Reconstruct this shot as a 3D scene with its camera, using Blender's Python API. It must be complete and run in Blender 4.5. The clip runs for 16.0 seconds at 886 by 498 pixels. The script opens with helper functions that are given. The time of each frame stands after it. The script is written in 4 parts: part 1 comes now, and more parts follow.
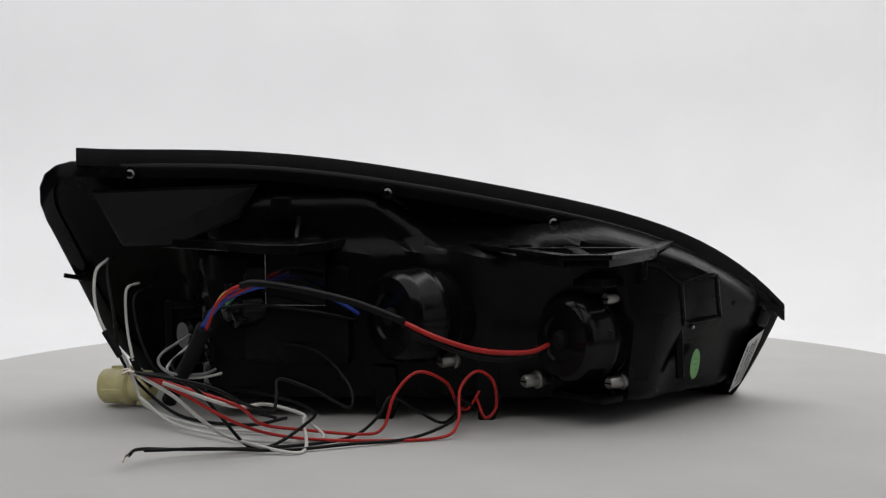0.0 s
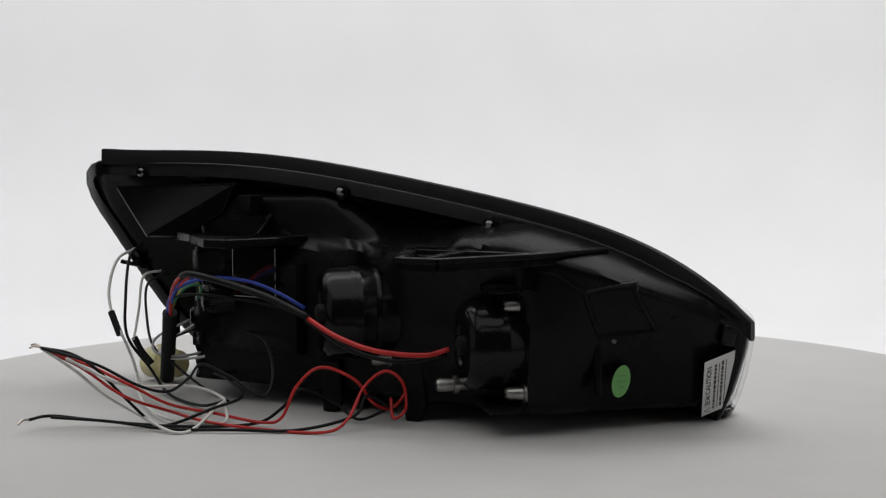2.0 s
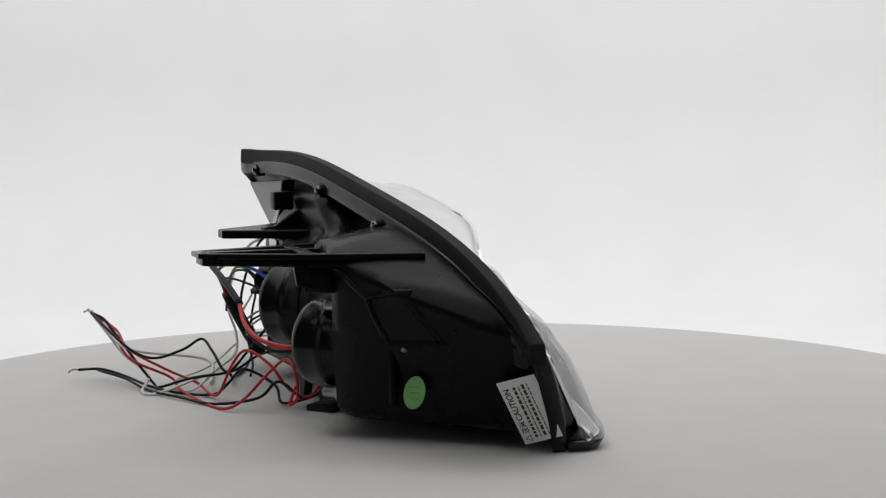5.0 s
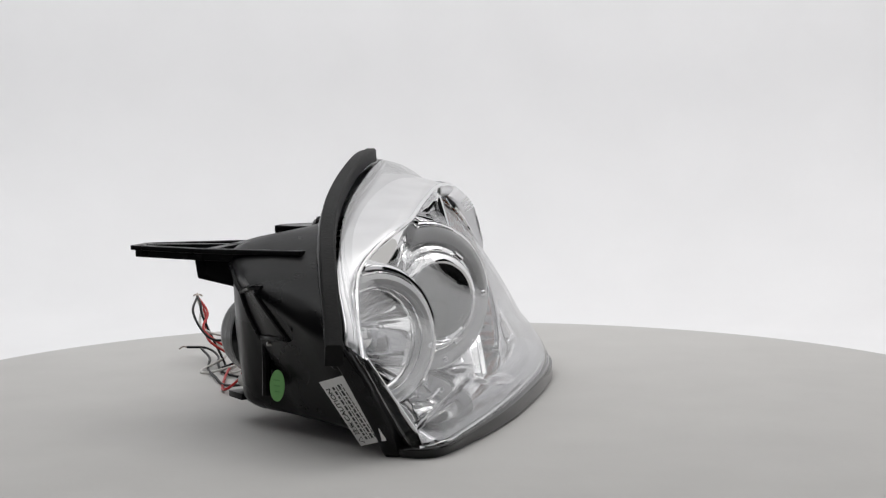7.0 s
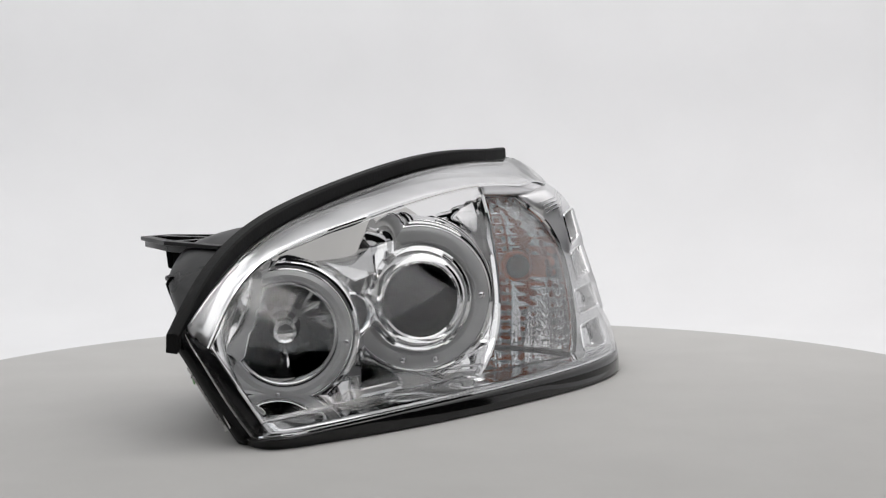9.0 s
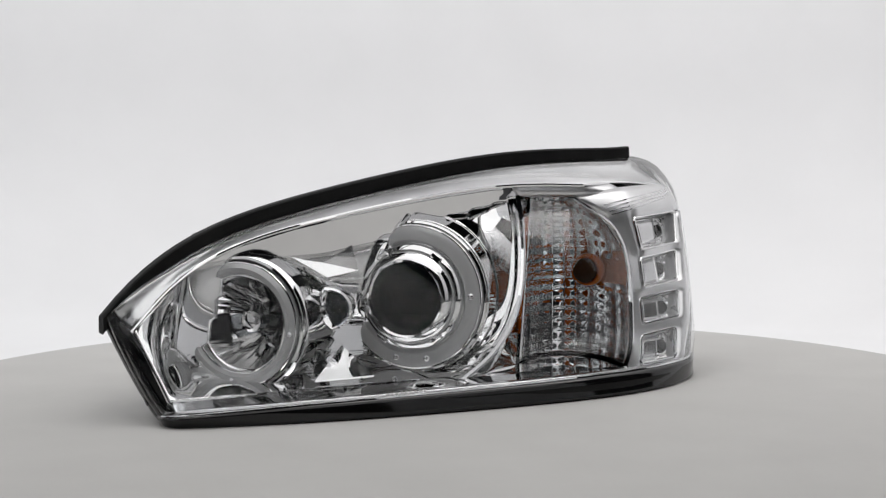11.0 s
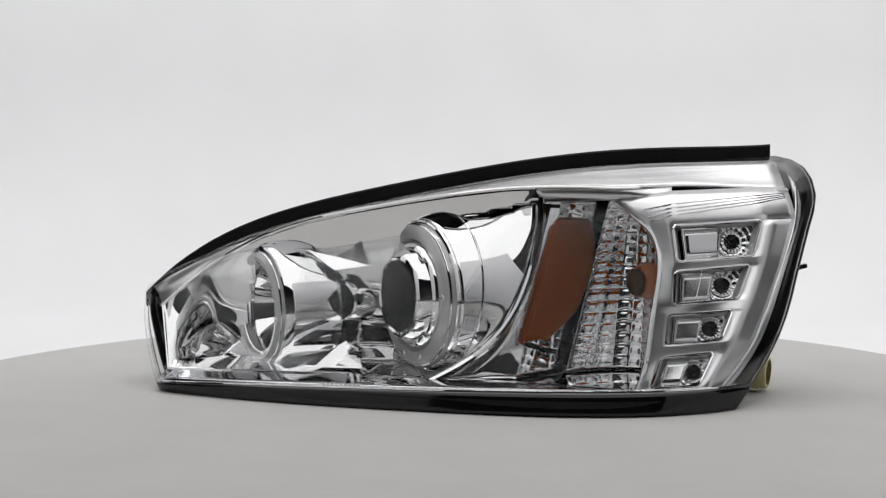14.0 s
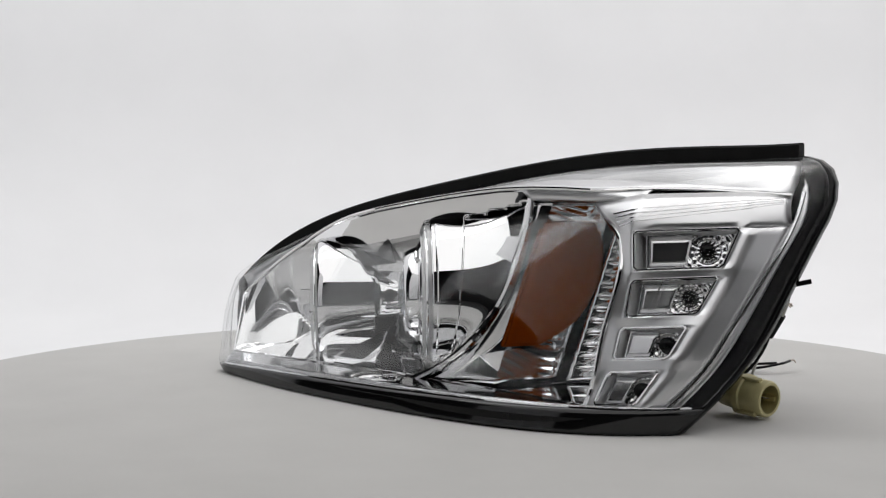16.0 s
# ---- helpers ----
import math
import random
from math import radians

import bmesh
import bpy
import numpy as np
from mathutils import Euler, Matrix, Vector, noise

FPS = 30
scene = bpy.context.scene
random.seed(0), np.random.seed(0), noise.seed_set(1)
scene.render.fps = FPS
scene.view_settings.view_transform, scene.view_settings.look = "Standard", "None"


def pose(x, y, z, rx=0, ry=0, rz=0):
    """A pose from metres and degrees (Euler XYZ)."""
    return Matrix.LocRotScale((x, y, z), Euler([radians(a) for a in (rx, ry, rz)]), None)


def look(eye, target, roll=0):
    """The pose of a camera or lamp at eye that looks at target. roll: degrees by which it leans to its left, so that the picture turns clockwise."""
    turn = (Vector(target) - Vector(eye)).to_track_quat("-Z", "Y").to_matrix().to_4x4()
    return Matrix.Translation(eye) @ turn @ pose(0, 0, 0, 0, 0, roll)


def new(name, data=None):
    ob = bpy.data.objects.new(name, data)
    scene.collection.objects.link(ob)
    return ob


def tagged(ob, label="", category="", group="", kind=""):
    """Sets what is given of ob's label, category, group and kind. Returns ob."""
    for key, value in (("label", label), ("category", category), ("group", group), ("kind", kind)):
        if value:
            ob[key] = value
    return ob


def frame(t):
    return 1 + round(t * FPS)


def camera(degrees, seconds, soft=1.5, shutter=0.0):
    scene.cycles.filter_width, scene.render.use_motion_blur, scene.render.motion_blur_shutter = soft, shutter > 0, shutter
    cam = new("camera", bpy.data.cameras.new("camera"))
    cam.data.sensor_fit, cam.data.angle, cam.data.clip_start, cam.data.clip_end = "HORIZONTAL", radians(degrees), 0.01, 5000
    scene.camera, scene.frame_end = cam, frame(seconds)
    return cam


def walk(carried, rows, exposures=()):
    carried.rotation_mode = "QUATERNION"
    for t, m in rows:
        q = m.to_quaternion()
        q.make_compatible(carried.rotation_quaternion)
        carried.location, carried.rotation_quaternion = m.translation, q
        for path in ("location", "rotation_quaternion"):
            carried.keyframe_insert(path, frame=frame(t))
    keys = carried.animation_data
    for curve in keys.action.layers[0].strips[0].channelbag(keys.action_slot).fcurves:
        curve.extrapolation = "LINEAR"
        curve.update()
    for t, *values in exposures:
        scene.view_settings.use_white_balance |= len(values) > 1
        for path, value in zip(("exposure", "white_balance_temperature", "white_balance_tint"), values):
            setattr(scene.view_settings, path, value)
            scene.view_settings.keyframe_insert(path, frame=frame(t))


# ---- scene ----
from collections import defaultdict

# ---------------------------------------------------------------- camera
S = 1.1
EYE = Vector((0.0, -S, 0.1965))
TILT, YAW, ROLL = 0.06967, 0.00195, -0.3896
AIM = EYE + Vector((math.sin(YAW) * math.cos(TILT), math.cos(YAW) * math.cos(TILT), -math.sin(TILT)))
cam = camera(36.48, 16.0, soft=1.25)
walk(cam, [(0, look(EYE, AIM, ROLL)), (16, look(EYE, AIM, ROLL))])

# ---------------------------------------------------------------- light
world = bpy.data.worlds.new("studio")
world.use_nodes = True
world.node_tree.nodes["Background"].inputs[0].default_value = (0.9, 0.95, 1.0, 1)
world.node_tree.nodes["Background"].inputs[1].default_value = 0.02
scene.world = world
scene.view_settings.exposure = -0.33


def softbox(name, eye, target, w, h, watts, colour=(1, 1, 1)):
    data = bpy.data.lights.new(name, "AREA")
    data.shape, data.size, data.size_y, data.energy, data.color = "RECTANGLE", w, h, watts, colour
    ob = new(name, data)
    ob.matrix_basis = look(eye, target)
    return ob


softbox("overhead_softbox", (0, -0.30, 1.65), (0, -0.30, 0), 3.3, 3.3, 49, (1.0, 0.994, 0.988))
# two unseen lamps added to brighten the backdrop, tinted for its colour drift
softbox("backdrop_light_cool", (-0.65, 0.35, 1.7), (-0.6, 1.65, 0.45), 1.3, 0.7, 8, (0.95, 0.98, 1.0))
softbox("backdrop_light_warm", (0.65, 0.35, 1.7), (0.75, 1.65, 0.45), 1.3, 0.7, 10.6, (1.0, 0.965, 0.95))


# ---------------------------------------------------------------- materials
def mat(name, colour, rough=0.5, metal=0.0, grain=0.0, scale=60.0, bump=0.0, bscale=300.0, spec=0.5, rvar=0.0, coat=0.0):
    """Principled surface with tone variation at two scales, uneven gloss and fine relief."""
    m = bpy.data.materials.new(name)
    m.use_nodes = True
    nt = m.node_tree
    b = nt.nodes["Principled BSDF"]
    b.inputs["Base Color"].default_value = (*colour, 1)
    b.inputs["Roughness"].default_value = rough
    b.inputs["Metallic"].default_value = metal
    b.inputs["Specular IOR Level"].default_value = spec
    b.inputs["Coat Weight"].default_value = coat
    co = nt.nodes.new("ShaderNodeTexCoord")

    def noise_at(s, detail=4):
        n = nt.nodes.new("ShaderNodeTexNoise")
        n.inputs["Scale"].default_value, n.inputs["Detail"].default_value = s, detail
        nt.links.new(co.outputs["Object"], n.inputs["Vector"])
        return n.outputs[0]

    def remap(src, lo, hi):
        r = nt.nodes.new("ShaderNodeMapRange")
        r.inputs[1].default_value, r.inputs[2].default_value = 0.3, 0.7
        r.inputs[3].default_value, r.inputs[4].default_value = lo, hi
        nt.links.new(src, r.inputs[0])
        return r.outputs[0]

    if grain:
        mix = nt.nodes.new("ShaderNodeMix")
        mix.data_type, mix.blend_type = "RGBA", "MULTIPLY"
        mix.inputs[0].default_value = 1
        mix.inputs[6].default_value = (*colour, 1)
        a = nt.nodes.new("ShaderNodeMath")
        a.operation = "MULTIPLY"
        nt.links.new(remap(noise_at(scale * 0.12), 1 - grain, 1.0), a.inputs[0])
        nt.links.new(remap(noise_at(scale), 1 - grain, 1.0), a.inputs[1])
        nt.links.new(a.outputs[0], mix.inputs[7])
        nt.links.new(mix.outputs[2], b.inputs["Base Color"])
    if rvar:
        nt.links.new(remap(noise_at(scale * 0.5), max(0.0, rough - rvar), min(1.0, rough + rvar)), b.inputs["Roughness"])
    if bump:
        bp = nt.nodes.new("ShaderNodeBump")
        bp.inputs["Strength"].default_value, bp.inputs["Distance"].default_value = bump, 0.001
        nt.links.new(noise_at(bscale, 2), bp.inputs["Height"])
        nt.links.new(bp.outputs[0], b.inputs["Normal"])
    return m


def clear(name, tint, base=0.05, edge=0.6, power=3.0, rough=0.0):
    """Thin clear plastic: see-through, with a mirror gloss that grows towards grazing angles."""
    m = bpy.data.materials.new(name)
    m.use_nodes = True
    nt = m.node_tree
    nt.nodes.remove(nt.nodes["Principled BSDF"])
    t, g = nt.nodes.new("ShaderNodeBsdfTransparent"), nt.nodes.new("ShaderNodeBsdfGlossy")
    t.inputs[0].default_value = (*tint, 1)
    g.inputs["Roughness"].default_value = rough
    lw, pw, ma, mx = (nt.nodes.new(k) for k in ("ShaderNodeLayerWeight", "ShaderNodeMath", "ShaderNodeMath", "ShaderNodeMixShader"))
    lw.inputs[0].default_value = 0.5
    pw.operation, pw.inputs[1].default_value = "POWER", power
    ma.operation, ma.inputs[1].default_value, ma.inputs[2].default_value = "MULTIPLY_ADD", edge, base
    nt.links.new(lw.outputs["Facing"], pw.inputs[0])
    nt.links.new(pw.outputs[0], ma.inputs[0])
    nt.links.new(ma.outputs[0], mx.inputs[0])
    nt.links.new(t.outputs[0], mx.inputs[1])
    nt.links.new(g.outputs[0], mx.inputs[2])
    nt.links.new(mx.outputs[0], nt.nodes["Material Output"].inputs[0])
    return m


M_SWEEP = mat("white_backdrop_cloth", (0.82, 0.82, 0.83), 0.9, grain=0.03, scale=6, spec=0.1)
M_DISC = mat("matt_white_board", (0.50, 0.493, 0.481), 0.75, grain=0.05, scale=14, bump=0.08, bscale=180, spec=0.2)
M_DARK = mat("dark_studio_wall", (0.03, 0.03, 0.032), 0.9, grain=0.2, scale=3)
M_BLACK = mat("black_moulded_plastic", (0.006, 0.006, 0.0065), 0.28, grain=0.35, scale=40, bump=0.05, bscale=260, rvar=0.08, spec=0.10)
M_GLOSS = mat("glossy_black_plastic", (0.006, 0.006, 0.0065), 0.19, grain=0.3, scale=50, rvar=0.05, spec=0.18)
M_RUBBER = mat("black_rubber", (0.010, 0.010, 0.010), 0.62, grain=0.4, scale=70, bump=0.3, bscale=500, spec=0.16)
M_CHROME = mat("chrome_plating", (0.90, 0.90, 0.905), 0.022, 1.0, grain=0.04, scale=12, rvar=0.014)
M_SATIN = mat("satin_chrome", (0.78, 0.78, 0.79), 0.17, 1.0, grain=0.08, scale=25, rvar=0.06)
M_ZINC = mat("zinc_steel", (0.46, 0.45, 0.43), 0.38, 1.0, grain=0.25, scale=120, rvar=0.1)
M_LENS = clear("clear_polycarbonate", (0.988, 0.99, 0.991), 0.010, 0.88, 3.3)
M_GLASS = clear("optical_glass", (0.72, 0.74, 0.76), 0.014, 0.6, 4.0)
M_HALO = mat("frosted_acrylic", (0.93, 0.935, 0.94), 0.14, grain=0.06, scale=60, rvar=0.08, spec=0.8, coat=1.0)
M_HALO.node_tree.nodes["Principled BSDF"].inputs["Transmission Weight"].default_value = 0.5
M_AMBER = mat("amber_plastic", (0.21, 0.036, 0.002), 0.22, grain=0.12, scale=80, rvar=0.06, spec=0.05)
M_BULB = mat("amber_bulb_glass", (0.36, 0.068, 0.003), 0.08, grain=0.1, scale=90, coat=0.6)
M_CAP = mat("dark_brown_plastic", (0.035, 0.016, 0.008), 0.25, grain=0.2, scale=90, spec=0.25)
M_PANEL = mat("brushed_silver_paint", (0.76, 0.76, 0.77), 0.33, 1.0, grain=0.06, scale=40, rvar=0.05)
# pale half-metal silver: the brightness of lit pockets put into the colour
M_POCKET_LIT = mat("silver_lit_pocket", (0.66, 0.66, 0.67), 0.3, 0.55, grain=0.06, scale=60, rvar=0.05)
# chrome with the dark studio's reflection put into its base colour
M_CHROME_DIM = mat("chrome_dark_reflection", (0.46, 0.46, 0.47), 0.06, 1.0, grain=0.1, scale=30, rvar=0.02)
M_SKIRT = mat("polished_black_plastic", (0.006, 0.006, 0.0065), 0.07, grain=0.3, scale=40, rvar=0.03, spec=0.5)
M_LEDGE = mat("silver_ledge", (0.80, 0.80, 0.81), 0.36, 1.0, grain=0.1, scale=30, rvar=0.05)
M_STEEL = mat("dark_steel", (0.16, 0.16, 0.16), 0.1, 1.0, grain=0.2, scale=150)
M_PAPER = mat("white_label_paper", (0.74, 0.74, 0.73), 0.55, grain=0.08, scale=200)
M_INK = mat("black_print", (0.03, 0.03, 0.03), 0.6)
M_GREEN = mat("green_sticker", (0.16, 0.42, 0.12), 0.5, grain=0.15, scale=150)
M_WIRE = {
    "red": mat("red_wire_sheath", (0.50, 0.020, 0.016), 0.42, grain=0.15, scale=200, spec=0.35),
    "black": mat("black_wire_sheath", (0.006, 0.006, 0.007), 0.45, grain=0.2, scale=200, spec=0.18),
    "white": mat("white_wire_sheath", (0.66, 0.65, 0.62), 0.42, grain=0.12, scale=200),
    "grey": mat("grey_wire_sheath", (0.30, 0.30, 0.31), 0.42, grain=0.12, scale=200),
    "blue": mat("blue_wire_sheath", (0.02, 0.06, 0.42), 0.40, grain=0.15, scale=200),
    "yellow": mat("yellow_wire_sheath", (0.55, 0.40, 0.06), 0.42, grain=0.15, scale=200),
    "green": mat("green_wire_sheath", (0.04, 0.22, 0.10), 0.42, grain=0.15, scale=200),
}
M_CONN = mat("cream_nylon", (0.72, 0.65, 0.33), 0.42, grain=0.15, scale=120, bump=0.1)
M_COPPER = mat("tinned_copper", (0.55, 0.48, 0.42), 0.35, 1.0, grain=0.2, scale=300)


# ---------------------------------------------------------------- mesh helpers
def mesh_of(name, bm, material, smooth=True):
    bmesh.ops.recalc_face_normals(bm, faces=bm.faces)
    me = bpy.data.meshes.new(name)
    bm.to_mesh(me)
    bm.free()
    for p in me.polygons:
        p.use_smooth = smooth
    me.materials.append(material)
    return me


def part(name, bm, material, parent=None, label="", smooth=True, sharp=35):
    me = mesh_of(name, bm, material, smooth)
    if smooth and sharp:
        me.set_sharp_from_angle(angle=radians(sharp))
    ob = new(name, me)
    ob.parent = parent
    return tagged(ob, label)


def cut_bevel(bm, w, seg=2):
    bmesh.ops.bevel(bm, geom=[e for e in bm.edges if len(e.link_faces) == 2 and e.calc_face_angle(0) > 0.5],
                    offset=w, segments=seg, affect="EDGES", profile=0.6)
    return bm


def block(size, m=Matrix(), bevel=0.0015):
    bm = bmesh.new()
    bmesh.ops.create_cube(bm, size=1)
    bmesh.ops.scale(bm, vec=size, verts=bm.verts)
    if bevel:
        cut_bevel(bm, bevel)
    bm.transform(m)
    return bm


def frame_of(origin, forward, up=(0, 0, 1)):
    """Axes: local z along forward, local y near up."""
    z = Vector(forward).normalized()
    x = Vector(up).cross(z).normalized()
    y = z.cross(x)
    m = Matrix((x, y, z)).transposed().to_4x4()
    m.translation = origin
    return m


def revolve(profile, m, n=64, closed=False, squash=1.0):
    """Turn a profile of (radius, height) round local z."""
    bm = bmesh.new()
    rings = []
    for r, h in profile:
        if r < 1e-6:
            rings.append([bm.verts.new((0, 0, h))])
        else:
            rings.append([bm.verts.new((r * math.cos(a), squash * r * math.sin(a), h)) for a in (2 * math.pi * i / n for i in range(n))])
    pairs = list(zip(rings, rings[1:])) + ([(rings[-1], rings[0])] if closed else [])
    for a, b in pairs:
        for i in range(n):
            j = (i + 1) % n
            q = [a[i % len(a)], a[j % len(a)], b[j % len(b)], b[i % len(b)]]
            q = list(dict.fromkeys(q))
            if len(q) > 2:
                bm.faces.new(q)
    bm.transform(m)
    return bm


def grid_mesh(pts):
    """A sheet from rows of points."""
    bm = bmesh.new()
    vs = [[bm.verts.new(p) for p in row] for row in pts]
    for a, b in zip(vs, vs[1:]):
        for i in range(len(a) - 1):
            bm.faces.new((a[i], a[i + 1], b[i + 1], b[i]))
    return bm


def spline(pts, n=8):
    """Catmull-Rom through the points."""
    P = [Vector(p) for p in pts]
    P = [P[0] * 2 - P[1]] + P + [P[-1] * 2 - P[-2]]
    out = []
    for i in range(1, len(P) - 2):
        a, b, c, d = P[i - 1:i + 3]
        for k in range(n):
            t = k / n
            out.append(0.5 * (2 * b + (c - a) * t + (2 * a - 5 * b + 4 * c - d) * t * t + (3 * b - a - 3 * c + d) * t ** 3))
    out.append(P[-2])
    return out


def tube(pts, r, sides=10, n=8, smooth=True, caps=True):
    path = spline(pts, n) if smooth else [Vector(p) for p in pts]
    bm = bmesh.new()
    rings, side = [], None
    for i, p in enumerate(path):
        d = (path[min(i + 1, len(path) - 1)] - path[max(i - 1, 0)]).normalized()
        if side is None:
            side = d.orthogonal().normalized()
        side = (side - d * side.dot(d)).normalized()
        up = d.cross(side)
        rings.append([bm.verts.new(p + (side * math.cos(a) + up * math.sin(a)) * r) for a in (2 * math.pi * k / sides for k in range(sides))])
    for a, b in zip(rings, rings[1:]):
        for k in range(sides):
            bm.faces.new((a[k], a[(k + 1) % sides], b[(k + 1) % sides], b[k]))
    if caps:
        bm.faces.new(rings[0][::-1])
        bm.faces.new(rings[-1])
    return bm


def sweep(path, section, normal_of):
    """Sweep a closed section of (out, up) pairs along a path; normal_of(i, p, d) gives the out and up axes."""
    bm = bmesh.new()
    rings = []
    for i, p in enumerate(path):
        d = (path[min(i + 1, len(path) - 1)] - path[max(i - 1, 0)]).normalized()
        o, u = normal_of(i, p, d)
        rings.append([bm.verts.new(p + o * a + u * b) for a, b in section])
    k = len(section)
    for a, b in zip(rings, rings[1:]):
        for j in range(k):
            bm.faces.new((a[j], a[(j + 1) % k], b[(j + 1) % k], b[j]))
    bm.faces.new(rings[0][::-1])
    bm.faces.new(rings[-1])
    return bm


def prism(outline, thick, m, bevel=0.0008):
    """Extrude a flat outline (x, y) by thick along local z."""
    bm = bmesh.new()
    f = bm.faces.new([bm.verts.new((x, y, 0)) for x, y in outline])
    r = bmesh.ops.extrude_face_region(bm, geom=[f])
    bmesh.ops.translate(bm, vec=(0, 0, thick), verts=[v for v in r["geom"] if isinstance(v, bmesh.types.BMVert)])
    if bevel:
        bmesh.ops.recalc_face_normals(bm, faces=bm.faces)
        cut_bevel(bm, bevel, 1)
    bm.transform(m)
    return bm


def merge(*bms):
    out = bmesh.new()
    for b in bms:
        me = bpy.data.meshes.new("tmp")
        b.to_mesh(me)
        b.free()
        out.from_mesh(me)
        bpy.data.meshes.remove(me)
    return out


def lerp(a, b, t):
    return a + (b - a) * t


def smooth01(t):
    t = min(1.0, max(0.0, t))
    return t * t * (3 - 2 * t)


# ---------------------------------------------------------------- studio
def build_studio():
    # white sweep: a half-round wall that curves into the floor
    R, FZ, rad = 1.75, -0.10, 0.45
    prof = [(0.02, FZ)] + [(r, FZ) for r in (0.5, 0.9, 1.1, R - rad)]
    prof += [(R - rad + rad * math.sin(a), FZ + rad - rad * math.cos(a)) for a in (math.pi / 2 * k / 10 for k in range(1, 11))]
    prof += [(R, z) for z in (0.8, 1.4, 2.0, 2.6)]
    rows = []
    for r, z in prof:
        rows.append([(r * math.cos(a), r * math.sin(a) - 0.1, z) for a in (radians(lerp(8, 164, k / 64)) for k in range(65))])
    bm = grid_mesh(rows)
    ob = part("backdrop", bm, M_SWEEP, sharp=0)
    s = ob.modifiers.new("thick", "SOLIDIFY")
    s.thickness, s.offset = 0.01, -1
    tagged(ob, "seamless white curved studio backdrop, evenly lit", "backdrop", kind="structure")
    # white panels that flank the camera, and the white board under the table
    for name, a0, a1 in (("panel_west", 203, 236), ("panel_east", 304, 337)):
        p, q = (Vector((1.62 * math.cos(radians(a)), 1.62 * math.sin(radians(a)), 0)) for a in (a0, a1))
        d = q - p
        w = part(name, block((d.length, 0.02, 1.75), Matrix.Translation((p + q) / 2 + UP * 0.775) @ Matrix.Rotation(math.atan2(d.y, d.x), 4, "Z"), 0.002), M_SWEEP, smooth=False)
        tagged(w, "white foam reflector panel standing beside the camera", "reflector panel", kind="structure")
    # dark studio round it
    for name, size, at in (("floor", (7, 7, 0.05), (0, 0, -0.14)), ("ceiling", (7, 7, 0.05), (0, 0, 2.75)),
                           ("wall_north", (7, 0.08, 2.9), (0, 3.5, 1.3)), ("wall_south", (7, 0.08, 2.9), (0, -3.5, 1.3)),
                           ("wall_east", (0.08, 7, 2.9), (3.5, 0, 1.3)), ("wall_west", (0.08, 7, 2.9), (-3.5, 0, 1.3))):
        w = part(name, block(size, pose(*at), 0), M_DARK, smooth=False)
        tagged(w, "dark painted studio " + name.split("_")[0], name.split("_")[0], kind="structure")


def build_turntable():
    tt = new("turntable")
    tagged(tt, "round matt white turntable under the headlight", "turntable")
    part("disc", revolve([(0, 0), (0.476, 0), (0.4805, -0.0015), (0.482, -0.006), (0.482, -0.016), (0.479, -0.02), (0, -0.02)], Matrix(), 160), M_DISC, tt)
    part("base", revolve([(0, -0.02), (0.15, -0.02), (0.15, -0.09), (0.17, -0.1), (0, -0.1)], Matrix(), 64), M_BLACK, tt, "black turntable base")
    return tt


# ---------------------------------------------------------------- headlight: form
# Edges of the lamp, in its own space: origin on the turntable's axis, z up from the board.
TOP_Y = (0.0222, 0.0129, -0.0007, -0.0724)
TOP_Z = (-0.0309, -0.0261, 0.016, -0.0135, -0.0451, -0.0133)
BOT_Y = (-0.0701, 0.0163, -0.0242, -0.0394, 0.0737)
Z0 = 0.1965
FWD = Vector((math.cos(radians(39)), math.sin(radians(39)), 0))
SIDE = Vector((-FWD.y, FWD.x, 0))
UP = Vector((0, 0, 1))


def poly(c, s):
    v = 0.0
    for k in c:
        v = v * s + k
    return v


def crown(x):
    """Forward bow of the top edge towards the tip."""
    g = (0.2665 - x) / 0.40
    return 0.006 * math.sin(math.pi * g ** 0.6) if 0 < g < 1 else 0.0


def top_edge(x):
    s = max(x / S, -0.246) / 0.25
    return Vector((x, S * poly(TOP_Y, s) + crown(x), Z0 + S * poly(TOP_Z, s)))


def bottom_edge(x):
    return Vector((x, S * poly(BOT_Y, x / S / 0.25), 0.0012))


OUT = [(-0.2348, 0.0439, 0.0012), (-0.2477, 0.0285, 0.018), (-0.2619, 0.0143, 0.038), (-0.2729, 0.0012, 0.058), (-0.2805, -0.0111, 0.078),
       (-0.2863, -0.0229, 0.0975), (-0.2923, -0.0343, 0.117), (-0.2985, -0.0457, 0.137), (-0.3045, -0.0573, 0.157), (-0.302, -0.0693, 0.175),
       (-0.292, -0.078, 0.1875), (-0.275, -0.084, 0.1925)]
TIP = [(0.236, -0.008, 0.0012), (0.245, -0.0135, 0.018), (0.2535, -0.022, 0.038), (0.261, -0.031, 0.058), (0.2665, -0.0415, 0.0765)]
SIDE_OUT, SIDE_TIP = spline(OUT, 6), spline(TIP, 6)


def along(path, t):
    f = min(max(t, 0), 1) * (len(path) - 1)
    i = min(int(f), len(path) - 2)
    return path[i].lerp(path[i + 1], f - i)


